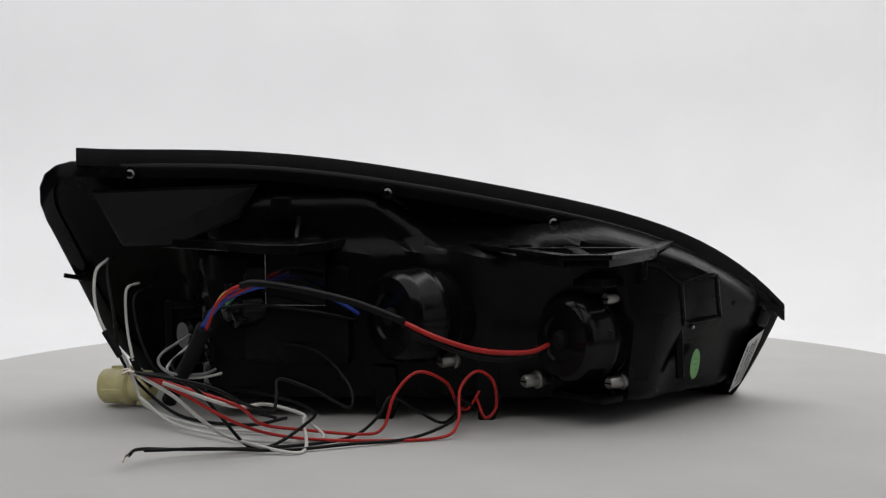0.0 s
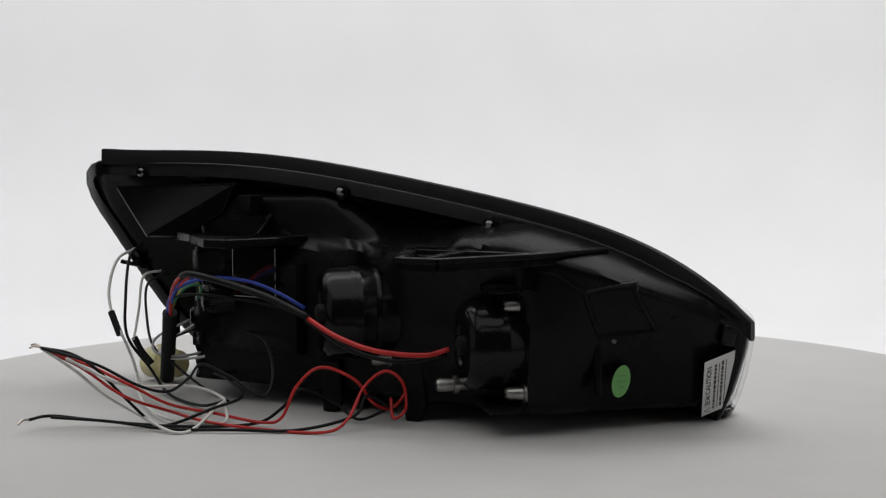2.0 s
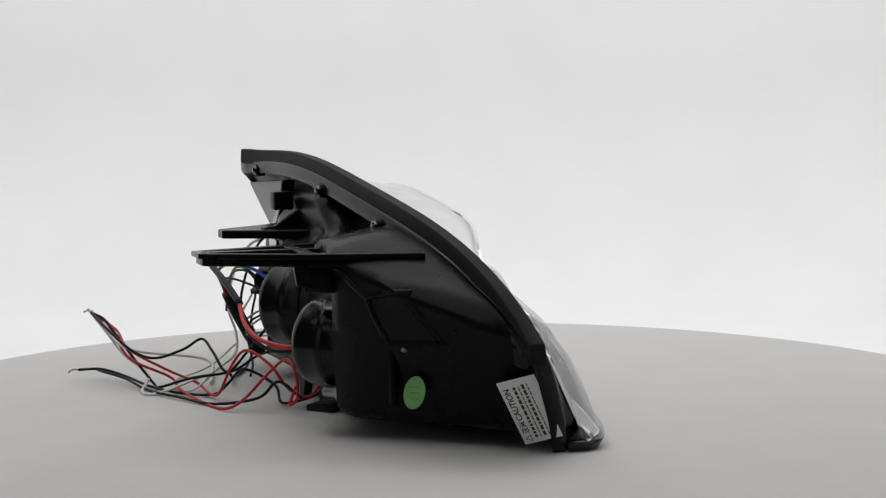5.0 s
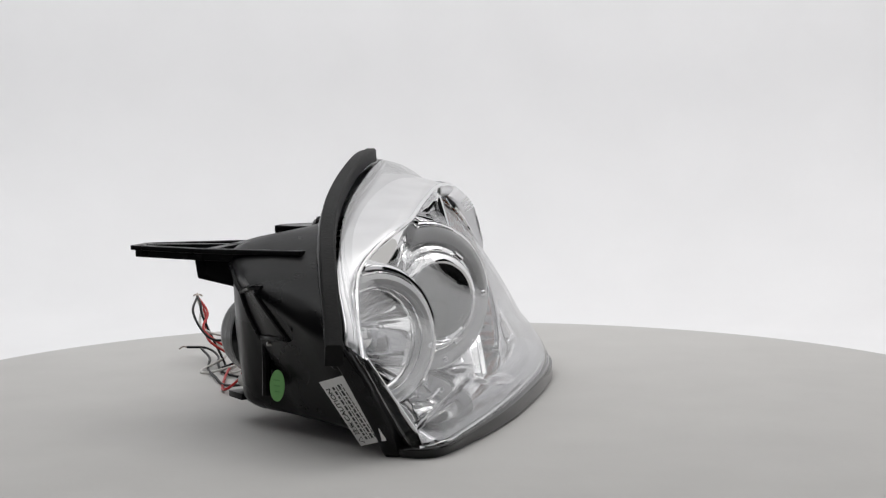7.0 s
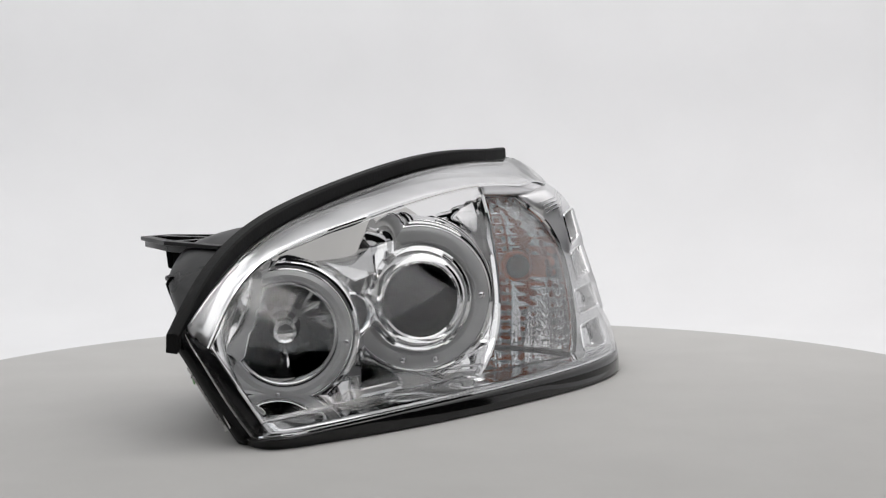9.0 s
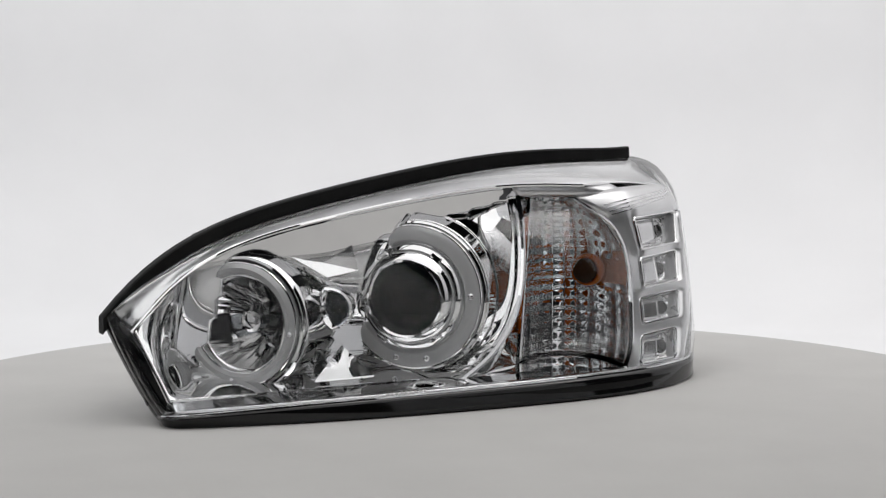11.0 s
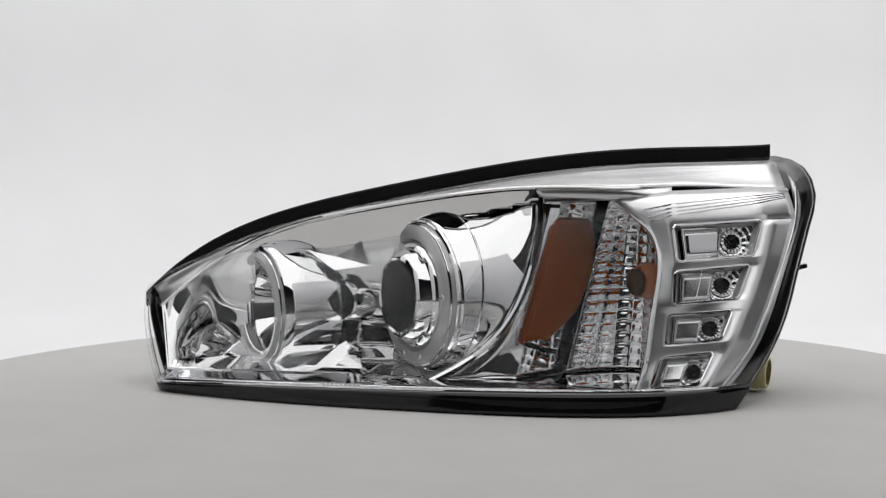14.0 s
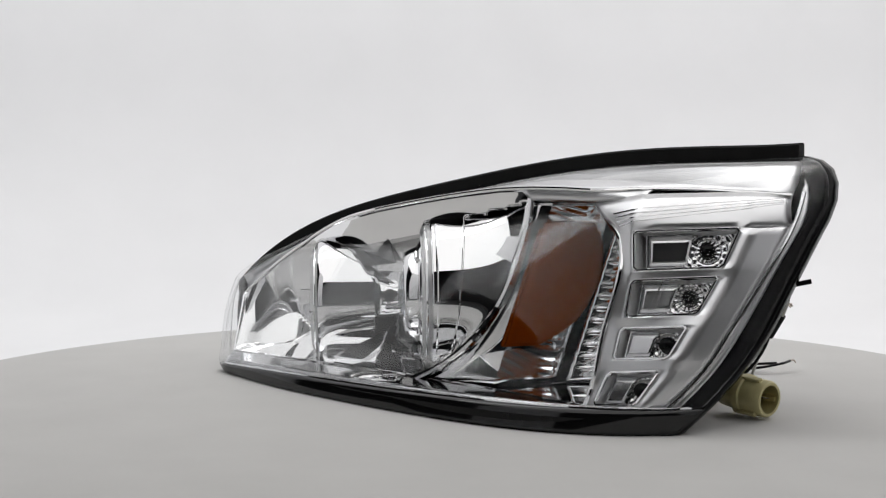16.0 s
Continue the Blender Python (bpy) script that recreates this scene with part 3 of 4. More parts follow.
def build_projector(lamp):
    m = frame_of(LOW, FWD)
    unit = part("projector", revolve([(0.0595, -0.003), (0.0605, -0.001), (0.062, -0.002), (0.0625, -0.005), (0.0622, -0.035), (0.0622, -0.056), (0.060, -0.056), (0.060, -0.035), (0.0595, -0.006)], m, 80, True),
                M_CHROME, lamp, "round chrome projector shroud")
    flare = []
    for i in range(49):
        q, e = radians(lerp(104, -66, i / 48)), along(DIV, lerp(0.985, 0.10, i / 48)) + Vector((0.003, -0.004, 0))
        p = m @ Vector((0.0626 * math.cos(q), 0.0626 * math.sin(q), -0.004))
        c = (p - FWD * 0.030).lerp((p + e) / 2, 0.55)
        flare.append([p * (1 - f) ** 2 + c * 2 * f * (1 - f) + e * f * f for f in (k / 20 for k in range(21))])
    thicken(part("shroud", grid_mesh(flare), M_CHROME, unit, "smooth chrome shroud flaring towards the divider", sharp=0), 0.001, 0)
    part("shroud_step", tube([row[7] + (row[7] - m.translation).normalized() * 0.0008 for row in flare[2:-2:4]], 0.0009, 8, 4), M_CHROME, unit, "thin raised chrome line")
    part("halo_ring", revolve([(0.0435, -0.004), (0.044, 0.003), (0.047, 0.0068), (0.053, 0.0072), (0.0578, 0.0045), (0.0595, -0.002), (0.058, -0.006), (0.045, -0.006)], m, 88, True),
         M_HALO, unit, "frosted clear halo ring")
    for r in (0.0438, 0.0586):
        part("halo_edge", revolve([(r + 0.0010 * math.cos(q), 0.0030 + 0.0010 * math.sin(q)) for q in (2 * math.pi * k / 8 for k in range(8))], m, 80, True), M_CHROME, unit, "thin chrome edge")
    for a in (2, 182, 255, 285):
        p = m @ Vector((0.0515 * math.cos(radians(a)), 0.0515 * math.sin(radians(a)), 0.006))
        part("halo_clip", revolve([(0, 0.0025), (0.0016, 0.0022), (0.0026, 0.0012), (0.0026, -0.001), (0, -0.001)], frame_of(p, FWD), 14), M_SATIN, unit)
    part("inner_ring", revolve([(0.0448, -0.006), (0.0448, 0.001), (0.0440, 0.0055), (0.0425, 0.008), (0.0395, 0.0095), (0.0385, 0.0125), (0.0365, 0.0165), (0.034, 0.0195), (0.0315, 0.0205), (0.0298, 0.0195), (0.0292, 0.014), (0.0292, -0.006)], m, 80),
         M_CHROME, unit, "polished chrome inner ring")
    for a in (35, 145, 215, 325):
        part("ring_notch", block((0.010, 0.0035, 0.0055), m @ Matrix.Rotation(radians(a), 4, "Z") @ pose(0, 0.0405, 0.0095, -25, 0, 0), 0.001), M_CHROME, unit, smooth=False)
    part("lens_holder", revolve([(0.0298, 0.0175), (0.0285, 0.018), (0.0262, 0.0165), (0.0258, 0.012), (0.0258, -0.03), (0.0292, -0.03)], m, 64), M_GLOSS, unit, "black lens holder")
    part("projector_lens", revolve([(0.0258, 0.012), (0.0245, 0.0155), (0.0205, 0.0200), (0.015, 0.0230), (0.008, 0.0247), (0.0, 0.0252)], m, 64), M_GLASS, unit, "thick clear glass projector lens")
    part("reflector_cup", revolve([(0.0257, -0.02), (0.0265, -0.04), (0.024, -0.055), (0.012, -0.064), (0.0, -0.066)], m, 48), M_GLOSS, unit, "dark cavity behind the lens")
    part("cutoff_shield", prism([(-0.024, -0.018), (0.024, -0.018), (0.0255, -0.004), (0.006, -0.004), (0.0, 0.001), (-0.0255, 0.001)], 0.0015, frame_of(m @ Vector((0, 0, -0.018)), FWD)), M_BLACK, unit, "black cut-off shield", smooth=False)


def build_park(lamp):
    m = frame_of((0.0927, -0.0253, 0.0736), (FWD * 0.9 - SIDE * -0.35).normalized())
    unit = part("park_light", revolve([(0.0235, -0.03), (0.0225, -0.006), (0.021, -0.001), (0.019, 0.0), (0.0165, -0.002), (0.0125, -0.01), (0.0115, -0.03)], m, 48, squash=0.85), M_CHROME, lamp, "small oval chrome park light pod")
    part("park_bulb", revolve([(0, 0.006), (0.004, 0.005), (0.0075, 0.0), (0.009, -0.007), (0.009, -0.02), (0, -0.02)], m, 32), M_GLASS, unit, "small clear bulb")
    part("park_socket", revolve([(0, -0.016), (0.0114, -0.016), (0.0114, -0.03), (0, -0.03)], m, 28), M_GLOSS, unit, "dark bulb socket")


def amber_front(z):
    f = (0.143 - z) / 0.098
    return Vector((lerp(-0.0944, -0.070, f), lerp(-0.0097, 0.012, f), z))


BACK = Vector((-0.60, -0.80, 0))


def amber_depth(z):
    f = (z - 0.096) / 0.056
    return 0.062 * math.sqrt(max(0.0, 1 - f * f * 0.80)) * (1 - 0.35 * smooth01((0.065 - z) / 0.03))


def build_turn_signal(lamp):
    zs = [lerp(0.014, 0.1615, i / 24) for i in range(25)]
    # divider blade
    blade = sweep(DIV, [(-0.030, -0.0016), (-0.004, -0.0022), (-0.001, -0.0034), (0.0022, -0.0022), (0.0030, 0.0), (0.0022, 0.0022), (-0.001, 0.0034), (-0.004, 0.0022), (-0.030, 0.0016)],
                  lambda i, p, d: (Vector((0.15, 1, 0)).normalized(), Vector((0.15, 1, 0)).normalized().cross(d).normalized()))
    unit = part("turn_signal", blade, M_CHROME, lamp, "chrome divider and turn signal chamber", sharp=30)
    part("divider_crest", prism([(-0.0055, -0.034), (0.0045, -0.034), (0.0010, 0.003), (-0.0010, 0.003)], 0.012, frame_of((-0.083, -0.019, 0.162), (0.15, 1, 0.0)), 0.0012), M_SATIN, unit, smooth=False)
    wall = [[at_z(DIV, z).lerp(amber_front(z), f) + Vector((0, -0.002, 0)) for f in (0, 0.5, 1)] + [amber_front(z) + BACK * (0.064 * f) + Vector((0.003, -0.003, 0)) for f in (0.25, 0.5, 0.75, 1)] for z in zs]
    thicken(part("chamber_wall", grid_mesh(wall), M_CHROME, unit, "chrome chamber wall"), 0.0015)
    za = [lerp(0.046, 0.143, i / 22) for i in range(23)]
    amber = [[amber_front(z) + BACK * (amber_depth(z) * f) for f in (k / 10 for k in range(11))] for z in za]
    thicken(part("amber_reflector", grid_mesh(amber), M_AMBER, unit, "amber plastic side reflector"), 0.0022, 0)
    part("amber_edge", tube([amber_front(z) + Vector((0.0012, 0.001, 0)) for z in za[::3]], 0.0011, 8, 4), M_AMBER, unit)

    # reflector of pillow-shaped cells
    def bowl(f, z):
        p0, p2 = amber_front(z) + BACK * 0.063, at_z(SIG, z)
        c1, c2 = Vector((-0.162, -0.080, z)), Vector((-0.197, -0.048, z))
        return p0 * (1 - f) ** 3 + c1 * 3 * f * (1 - f) ** 2 + c2 * 3 * f * f * (1 - f) + p2 * f ** 3
    nc, nr, k = 9, 15, 6
    rows = []
    for r in range(nr * k + 1):
        z = lerp(0.016, 0.1585, r / (nr * k))
        row = []
        for c in range(nc * k + 1):
            f = c / (nc * k)
            p = bowl(f, z)
            q = bowl(min(1, f + 0.01), z) - bowl(max(0, f - 0.01), z)
            nrm = Vector((-q.y, q.x, 0)).normalized()
            if nrm.y < 0:
                nrm = -nrm
            a, b = (c / k) % 1, (r / k) % 1
            cell = 8 * a * (1 - a) * b * (1 - b) + 2 * min(a * (1 - a), b * (1 - b))
            row.append(p + nrm * (0.0016 * cell * (0.3 if f > 0.93 else 1)))
        rows.append(row)
    thicken(part("cell_reflector", grid_mesh(rows), M_CHROME, unit, "chrome reflector moulded in square pillow cells", sharp=80), 0.001)
    for z, name in ((0.0138, "chamber_floor"), (0.1605, "chamber_roof")):
        ring = [at_z(DIV, z)] + [amber_front(z)] + [bowl(k / 8, z) for k in range(9)]
        bm = bmesh.new()
        bm.faces.new([bm.verts.new((p.x, p.y, z)) for p in ring])
        thicken(part(name, bm, M_CHROME, unit, smooth=False), 0.0015)
    n = 20
    top = [brow(lerp(-0.076, -0.187, i / n)) + Vector((0, 0.001, 0)) for i in range(n + 1)]
    under = []
    for p in top:
        if p.x > -0.1407:
            q = at_z(DIV, 0.1615).lerp(Vector((-0.1407, -0.0054, 0.160)), (p.x + 0.076) / -0.0647)
        else:
            q = Vector((-0.1407, -0.0054, 0.160)).lerp(Vector((-0.187, 0.000, 0.1665)), (p.x + 0.1407) / -0.0463)
        under.append(q + Vector((0, 0.0015, -0.001)))
    thicken(part("chamber_brow", strip_between(top, under, 4, -0.002), M_PANEL, unit, "silver brow over the turn signal"), 0.001)
    part("chamber_bead", tube([p + Vector((0, 0.001, 0)) for p in SIG[::3]], 0.0022, 8, 4), M_CHROME, unit, "bright chrome bead")
    part("chamber_sill", tube([Vector((lerp(-0.01, -0.16, k / 6), lerp(0.034, 0.0425, k / 6), lerp(0.0175, 0.0115, k / 6))) for k in range(7)], 0.0013, 8, 4), M_CHROME, unit)
    m = frame_of((-0.166, -0.018, 0.093), FWD) @ Matrix.Scale(1.2, 4)
    bulb = part("turn_bulb", revolve([(0, 0.010), (0.005, 0.0092), (0.010, 0.006), (0.0128, 0.0), (0.0122, -0.006), (0.0085, -0.010), (0.0082, -0.018), (0, -0.018)], m, 36), M_BULB, unit, "amber glass bulb")
    part("bulb_band", revolve([(0.0094, 0.0072), (0.0100, 0.0074), (0.0106, 0.0064), (0.0098, 0.0062)], m, 36, True), M_AMBER, bulb)
    part("bulb_cap", revolve([(0, 0.0112), (0.0070, 0.0108), (0.0088, 0.0096), (0.0094, 0.0070)], m, 32), M_CAP, bulb, "dark brown bulb cap")


QUADS = (((-0.187, 0.0197, 0.1404), (-0.2586, -0.0073, 0.1435), (-0.2506, 0.0048, 0.1154), (-0.1906, 0.0262, 0.1122)),
         ((-0.1892, 0.0262, 0.1053), (-0.2483, 0.0064, 0.1092), (-0.2383, 0.0207, 0.0829), (-0.188, 0.0334, 0.0792)),
         ((-0.184, 0.032, 0.0711), (-0.2339, 0.0262, 0.0748), (-0.2245, 0.0381, 0.0525), (-0.1815, 0.039, 0.0485)),
         ((-0.1785, 0.041, 0.0392), (-0.2197, 0.040, 0.0439), (-0.2071, 0.0545, 0.0197), (-0.1706, 0.0492, 0.0156)))


def build_led_panel(lamp):
    quads = [[Vector(p) for p in q] for q in QUADS]
    lines = [[along(SIG, 0), Vector((-0.168, 0.049, 0.0105)), Vector((-0.203, 0.0535, 0.0105)), along(EDGE, 0)]]
    for tl, tr, br, bl in quads[::-1]:
        lines.append([at_z(SIG, bl.z), bl, br, at_z(EDGE, br.z)])
        lines.append([at_z(SIG, tl.z), tl, tr, at_z(EDGE, tr.z)])
    lines.append([Vector((-0.1407, -0.0054, 0.160)), Vector((-0.187, 0.000, 0.1665)), Vector((-0.252, -0.030, 0.168)), Vector((-0.281, -0.047, 0.166))])
    bm = bmesh.new()
    cuts = 5
    for r in range(len(lines) - 1):
        for c in range(3):
            if c == 1 and r % 2 == 1:
                continue
            p00, p10, p11, p01 = lines[r][c], lines[r][c + 1], lines[r + 1][c + 1], lines[r + 1][c]
            vs = [[bm.verts.new((p00 * (1 - i / cuts) + p10 * (i / cuts)) * (1 - j / cuts) + (p01 * (1 - i / cuts) + p11 * (i / cuts)) * (j / cuts)
                                + Vector((0, 0.004 * math.sin(math.pi * j / cuts), 0)) * (1 if r == len(lines) - 2 else 0)
                                + Vector((-0.5, 0.85, 0)) * (0.005 * (cuts - i) / 4 if i and c == 2 and r < len(lines) - 2 else 0)) for i in range(cuts + 1)] for j in range(cuts + 1)]
            for j in range(cuts):
                for i in range(cuts):
                    bm.faces.new((vs[j][i], vs[j][i + 1], vs[j + 1][i + 1], vs[j + 1][i]))
    bmesh.ops.remove_doubles(bm, verts=bm.verts, dist=1e-5)
    panel = part("led_panel", bm, M_PANEL, lamp, "silver panel round the daytime lights", sharp=0)
    thicken(panel, 0.0015, 0)
    # ridges of the upper blade
    for k in range(4):
        path = []
        for i in range(13):
            s, h = lerp(0.35, 2.85, i / 12), lerp(0.14 + 0.13 * k, 0.72 + 0.05 * k, i / 12)
            c, e = min(int(s), 2), s - min(int(s), 2)
            path.append(lines[-2][c].lerp(lines[-2][c + 1], e).lerp(lines[-1][c].lerp(lines[-1][c + 1], e), h) + Vector((0, 0.004 * math.sin(math.pi * h) + 0.0004, 0)))
        part("blade_ridge", tube(path, 0.0008, 6, 2), M_SATIN, panel)
    for tl, tr, br, bl in quads:
        n = (tr - tl).cross(bl - tl).normalized()
        if n.y < 0:
            n = -n
        loop = []
        for a, b in ((tl, tr), (tr, br), (br, bl), (bl, tl)):
            d = (b - a).normalized()
            loop += [a + d * 0.0025, a + d * 0.004, b - d * 0.004, b - d * 0.0025]
        c = (tl + tr + br + bl) / 4
        pocket = part("daytime_light", closed_sweep(loop, [(-0.0014, -0.002), (0.0006, -0.002), (0.0009, 0.0006), (0.0002, 0.0014), (-0.0008, 0.0014), (-0.0014, 0.0005)],
                                                    lambda p, d: ((lambda o: o if o.dot(p - c) > 0 else -o)(d.cross(n).normalized()), n)), M_CHROME, lamp, "chrome framed daytime light pocket", sharp=40)
        back = [c + (p - c) * 0.84 - n * 0.013 + (tr - tl) * 0.04 for p in (tl, tr, br, bl)]
        front = [c + (p - c) * 0.965 for p in (tl, tr, br, bl)]
        bm = bmesh.new()
        fv, bv = [bm.verts.new(p) for p in front], [bm.verts.new(p) for p in back]
        for i in range(4):
            bm.faces.new((fv[i], fv[(i + 1) % 4], bv[(i + 1) % 4], bv[i]))
        # walls coloured pale so that the recessed pocket looks lit
        thicken(part("pocket_wall", bm, M_POCKET_LIT, pocket, smooth=False), 0.0008)
        eye = lambda u, v: (back[0] * (1 - u) * (1 - v) + back[1] * u * (1 - v) + back[2] * u * v + back[3] * (1 - u) * v)
        led = eye(0.74, 0.5)
        rows = []
        for i in range(41):
            row = []
            for j in range(71):
                p = eye(j / 70, i / 40)
                d = p - led
                r, turn = d.length, math.atan2(d.z, d.dot((tr - tl).normalized()))
                dish = smooth01((0.026 - r) / 0.004)
                ribs = 0.0007 * abs(math.sin(r * 700)) + 0.0005 * abs(math.sin(turn * 8))
                row.append(p + n * (0.0075 * (1 - dish) + dish * (9.0 * r * r + ribs)))
            rows.append(row)
        thicken(part("ribbed_reflector", grid_mesh(rows), M_CHROME, pocket, "chrome reflector with ring-shaped ribs", sharp=70), 0.0008)
        plate = [[eye(lerp(0.03, 0.53, j / 8), lerp(0.05, 0.95, i / 4)) + n * 0.0085 for j in range(9)] for i in range(5)]
        thicken(part("pocket_plate", grid_mesh(plate), M_SATIN, pocket, "flat satin plate inside the pocket"), 0.0008)
        part("led", revolve([(0, 0.006), (0.003, 0.0056), (0.0052, 0.004), (0.006, 0.001), (0.006, -0.002), (0, -0.002)], frame_of(led + n * 0.002, n), 24), M_GLOSS, pocket, "dark unlit diode")


# ---------------------------------------------------------------- headlight: back
def build_back(lamp):
    # bulb covers
    for at, r, length in (((0.086, -0.1365, 0.063), 0.0315, 0.055), ((-0.037, -0.126, 0.079), 0.034, 0.055)):
        m = frame_of(at, -FWD)
        cap = part("bulb_cover", revolve([(0, -0.002), (r * 0.5, -0.002), (r * 0.55, 0.0), (r * 0.86, 0.0), (r * 0.96, -0.003), (r, -0.008), (r, -0.020), (r * 1.04, -0.022), (r * 1.04, -0.028), (r, -0.030), (r * 1.0, -length)], m, 48),
                   M_GLOSS, lamp, "round glossy black bulb cover")
        for h in (-0.026, -0.040):
            part("grip_ring", revolve([(r * 1.0, h - 0.002), (r * 1.05, h - 0.0015), (r * 1.05, h + 0.0015), (r * 1.0, h + 0.002)], m, 40), M_GLOSS, cap)
        part("cable_boot", revolve([(0, 0.004), (0.004, 0.004), (0.0065, 0.002), (0.0075, -0.004), (0, -0.004)], m, 24), M_RUBBER, cap, "black rubber boot")
    # adjuster frame and bolts
    m = frame_of((0.118, -0.112, 0.062), -FWD)
    plate = part("adjuster_frame", block((0.040, 0.096, 0.036), m @ pose(-0.006, 0, -0.016), 0.004), M_BLACK, lamp, "black square adjuster frame")
    for z in (0.020, 0.104):
        part("frame_rib", block((0.075, 0.005, 0.022), frame_of((0.100, -0.115, z), -FWD), 0.0012), M_BLACK, plate)
    for at in ((0.1202, -0.1355, 0.0923), (0.1223, -0.1378, 0.0314), (0.001, -0.112, 0.044), (0.062, -0.125, 0.031)):
        m = frame_of(at, -FWD)
        bolt = part("adjuster_bolt", revolve([(0, 0.002), (0.0035, 0.002), (0.0048, 0.0), (0.0048, -0.010), (0.0066, -0.0105), (0.0066, -0.014), (0.0045, -0.014), (0.0045, -0.022), (0, -0.022)], m, 6 * 4), M_ZINC, lamp, "bright zinc adjuster bolt")
        part("bolt_slot", block((0.007, 0.0012, 0.001), m @ pose(0, 0, 0.002), 0), M_BLACK, bolt)
    # upper bracket
    out = [(0.015, -0.08), (0.055, -0.155), (0.083, -0.2185), (0.110, -0.220), (0.1475, -0.160), (0.172, -0.085)]
    bracket = None
    for (x0, y0), (x1, y1) in list(zip(out, out[1:])) + [((0.050, -0.145), (0.150, -0.155)), ((0.035, -0.115), (0.160, -0.115)), ((0.096, -0.218), (0.092, -0.09))]:
        d = Vector((x1 - x0, y1 - y0, 0))
        bm = block((d.length + 0.004, 0.009, 0.0035), Matrix.Translation(((x0 + x1) / 2, (y0 + y1) / 2, 0.1290)) @ Matrix.Rotation(math.atan2(d.y, d.x), 4, "Z"), 0.0008)
        if bracket is None:
            bracket = part("mounting_bracket", bm, M_BLACK, lamp, "black ribbed mounting bracket", smooth=False)
        else:
            part("bracket_bar", bm, M_BLACK, bracket, smooth=False)
    edge = [Vector((x, y, 0.1305)) for x, y in out]
    for a, b in zip(edge[1:], edge[2:]):
        d = (b - a).normalized()
        part("bracket_lip", block(((b - a).length, 0.003, 0.009), Matrix.Translation((a + b) / 2 - UP * 0.004) @ Matrix.Rotation(math.atan2(d.y, d.x), 4, "Z"), 0.0008), M_BLACK, bracket)
    web = [(-0.168, 0.128), (-0.165, 0.109), (-0.118, 0.098), (-0.095, 0.098), (-0.095, 0.128)]
    part("bracket_web", prism(web, 0.004, Matrix.Translation((0.141, 0, 0)) @ Matrix(((0, 0, 1, 0), (1, 0, 0, 0), (0, 1, 0, 0), (0, 0, 0, 1)))), M_BLACK, bracket, smooth=False)
    part("bracket_web", prism([(-0.135, 0.128), (-0.130, 0.118), (-0.09, 0.112), (-0.09, 0.128)], 0.004, Matrix.Translation((0.062, 0, 0)) @ Matrix(((0, 0, 1, 0), (1, 0, 0, 0), (0, 1, 0, 0), (0, 0, 0, 1)))), M_BLACK, bracket, smooth=False)
    # second bracket over the turn signal
    out = [(-0.215, -0.075), (-0.175, -0.105), (-0.122, -0.156), (-0.100, -0.1575), (-0.078, -0.120), (-0.070, -0.085)]
    arm = part("side_bracket", prism(out, 0.007, pose(0, 0, 0.1275)), M_BLACK, lamp, "black flat side bracket", smooth=False)
    part("bracket_web", prism([(-0.15, 0.130), (-0.11, 0.137), (-0.088, 0.152), (-0.088, 0.130)], 0.004, Matrix.Translation((-0.108, 0, 0)) @ Matrix(((0, 0, 1, 0), (1, 0, 0, 0), (0, 1, 0, 0), (0, 0, 0, 1)))), M_BLACK, arm, smooth=False)
    part("bracket_post", block((0.014, 0.018, 0.016), pose(-0.118, -0.100, 0.158), 0.002), M_BLACK, arm)
    # turn signal housing, socket
    box = part("signal_box", block((0.085, 0.040, 0.075), pose(-0.106, -0.088, 0.078, 0, 0, -8), 0.008), M_BLACK, lamp, "black turn signal box")
    # mirror-like plate added to give the box's flat face its bright reflection
    part("sheen_plate", block((0.046, 0.003, 0.040), pose(-0.107, -0.1105, 0.106, 0, 0, -8), 0.001), M_STEEL, box, "dark grey plate added for the bright sheen on the signal box", smooth=False)
    m = frame_of((-0.160, -0.110, 0.085), -FWD)
    sock = part("bulb_socket", revolve([(0, 0.0), (0.008, 0.0), (0.011, -0.002), (0.012, -0.006), (0.016, -0.007), (0.017, -0.012), (0.017, -0.026), (0, -0.026)], m, 36), M_GLOSS, lamp, "round black bulb socket")
    for k in range(3):
        part("socket_wing", block((0.004, 0.010, 0.010), m @ Matrix.Rotation(radians(120 * k), 4, "Z") @ pose(0, 0.013, -0.006), 0.001), M_GLOSS, sock)
    m = frame_of((-0.198, -0.075, 0.060), -FWD)
    part("bulb_socket", revolve([(0, 0.0), (0.010, 0.0), (0.013, -0.003), (0.013, -0.014), (0.016, -0.015), (0.016, -0.03), (0, -0.03)], m, 36), M_GLOSS, lamp, "round black lamp socket")
    part("socket_hook", merge(block((0.006, 0.006, 0.034), pose(-0.206, -0.085, 0.066), 0.001), block((0.024, 0.006, 0.006), pose(-0.197, -0.085, 0.085), 0.001), block((0.03, 0.02, 0.022), pose(-0.178, -0.07, 0.050), 0.002)), M_BLACK, lamp, "black hooked socket clip", smooth=False)
    # pressed panel near the outer end
    pan = [Vector((-0.262, -0.092, 0.172)), Vector((-0.135, -0.0945, 0.176)), Vector((-0.150, -0.0935, 0.150)), Vector((-0.20, -0.085, 0.128)), Vector((-0.243, -0.075, 0.128))]
    bm = bmesh.new()
    f = bm.faces.new([bm.verts.new(p) for p in pan])
    r = bmesh.ops.extrude_face_region(bm, geom=[f])
    bmesh.ops.translate(bm, vec=(0, 0.012, 0), verts=[v for v in r["geom"] if isinstance(v, bmesh.types.BMVert)])
    bmesh.ops.recalc_face_normals(bm, faces=bm.faces)
    cut_bevel(bm, 0.0025)
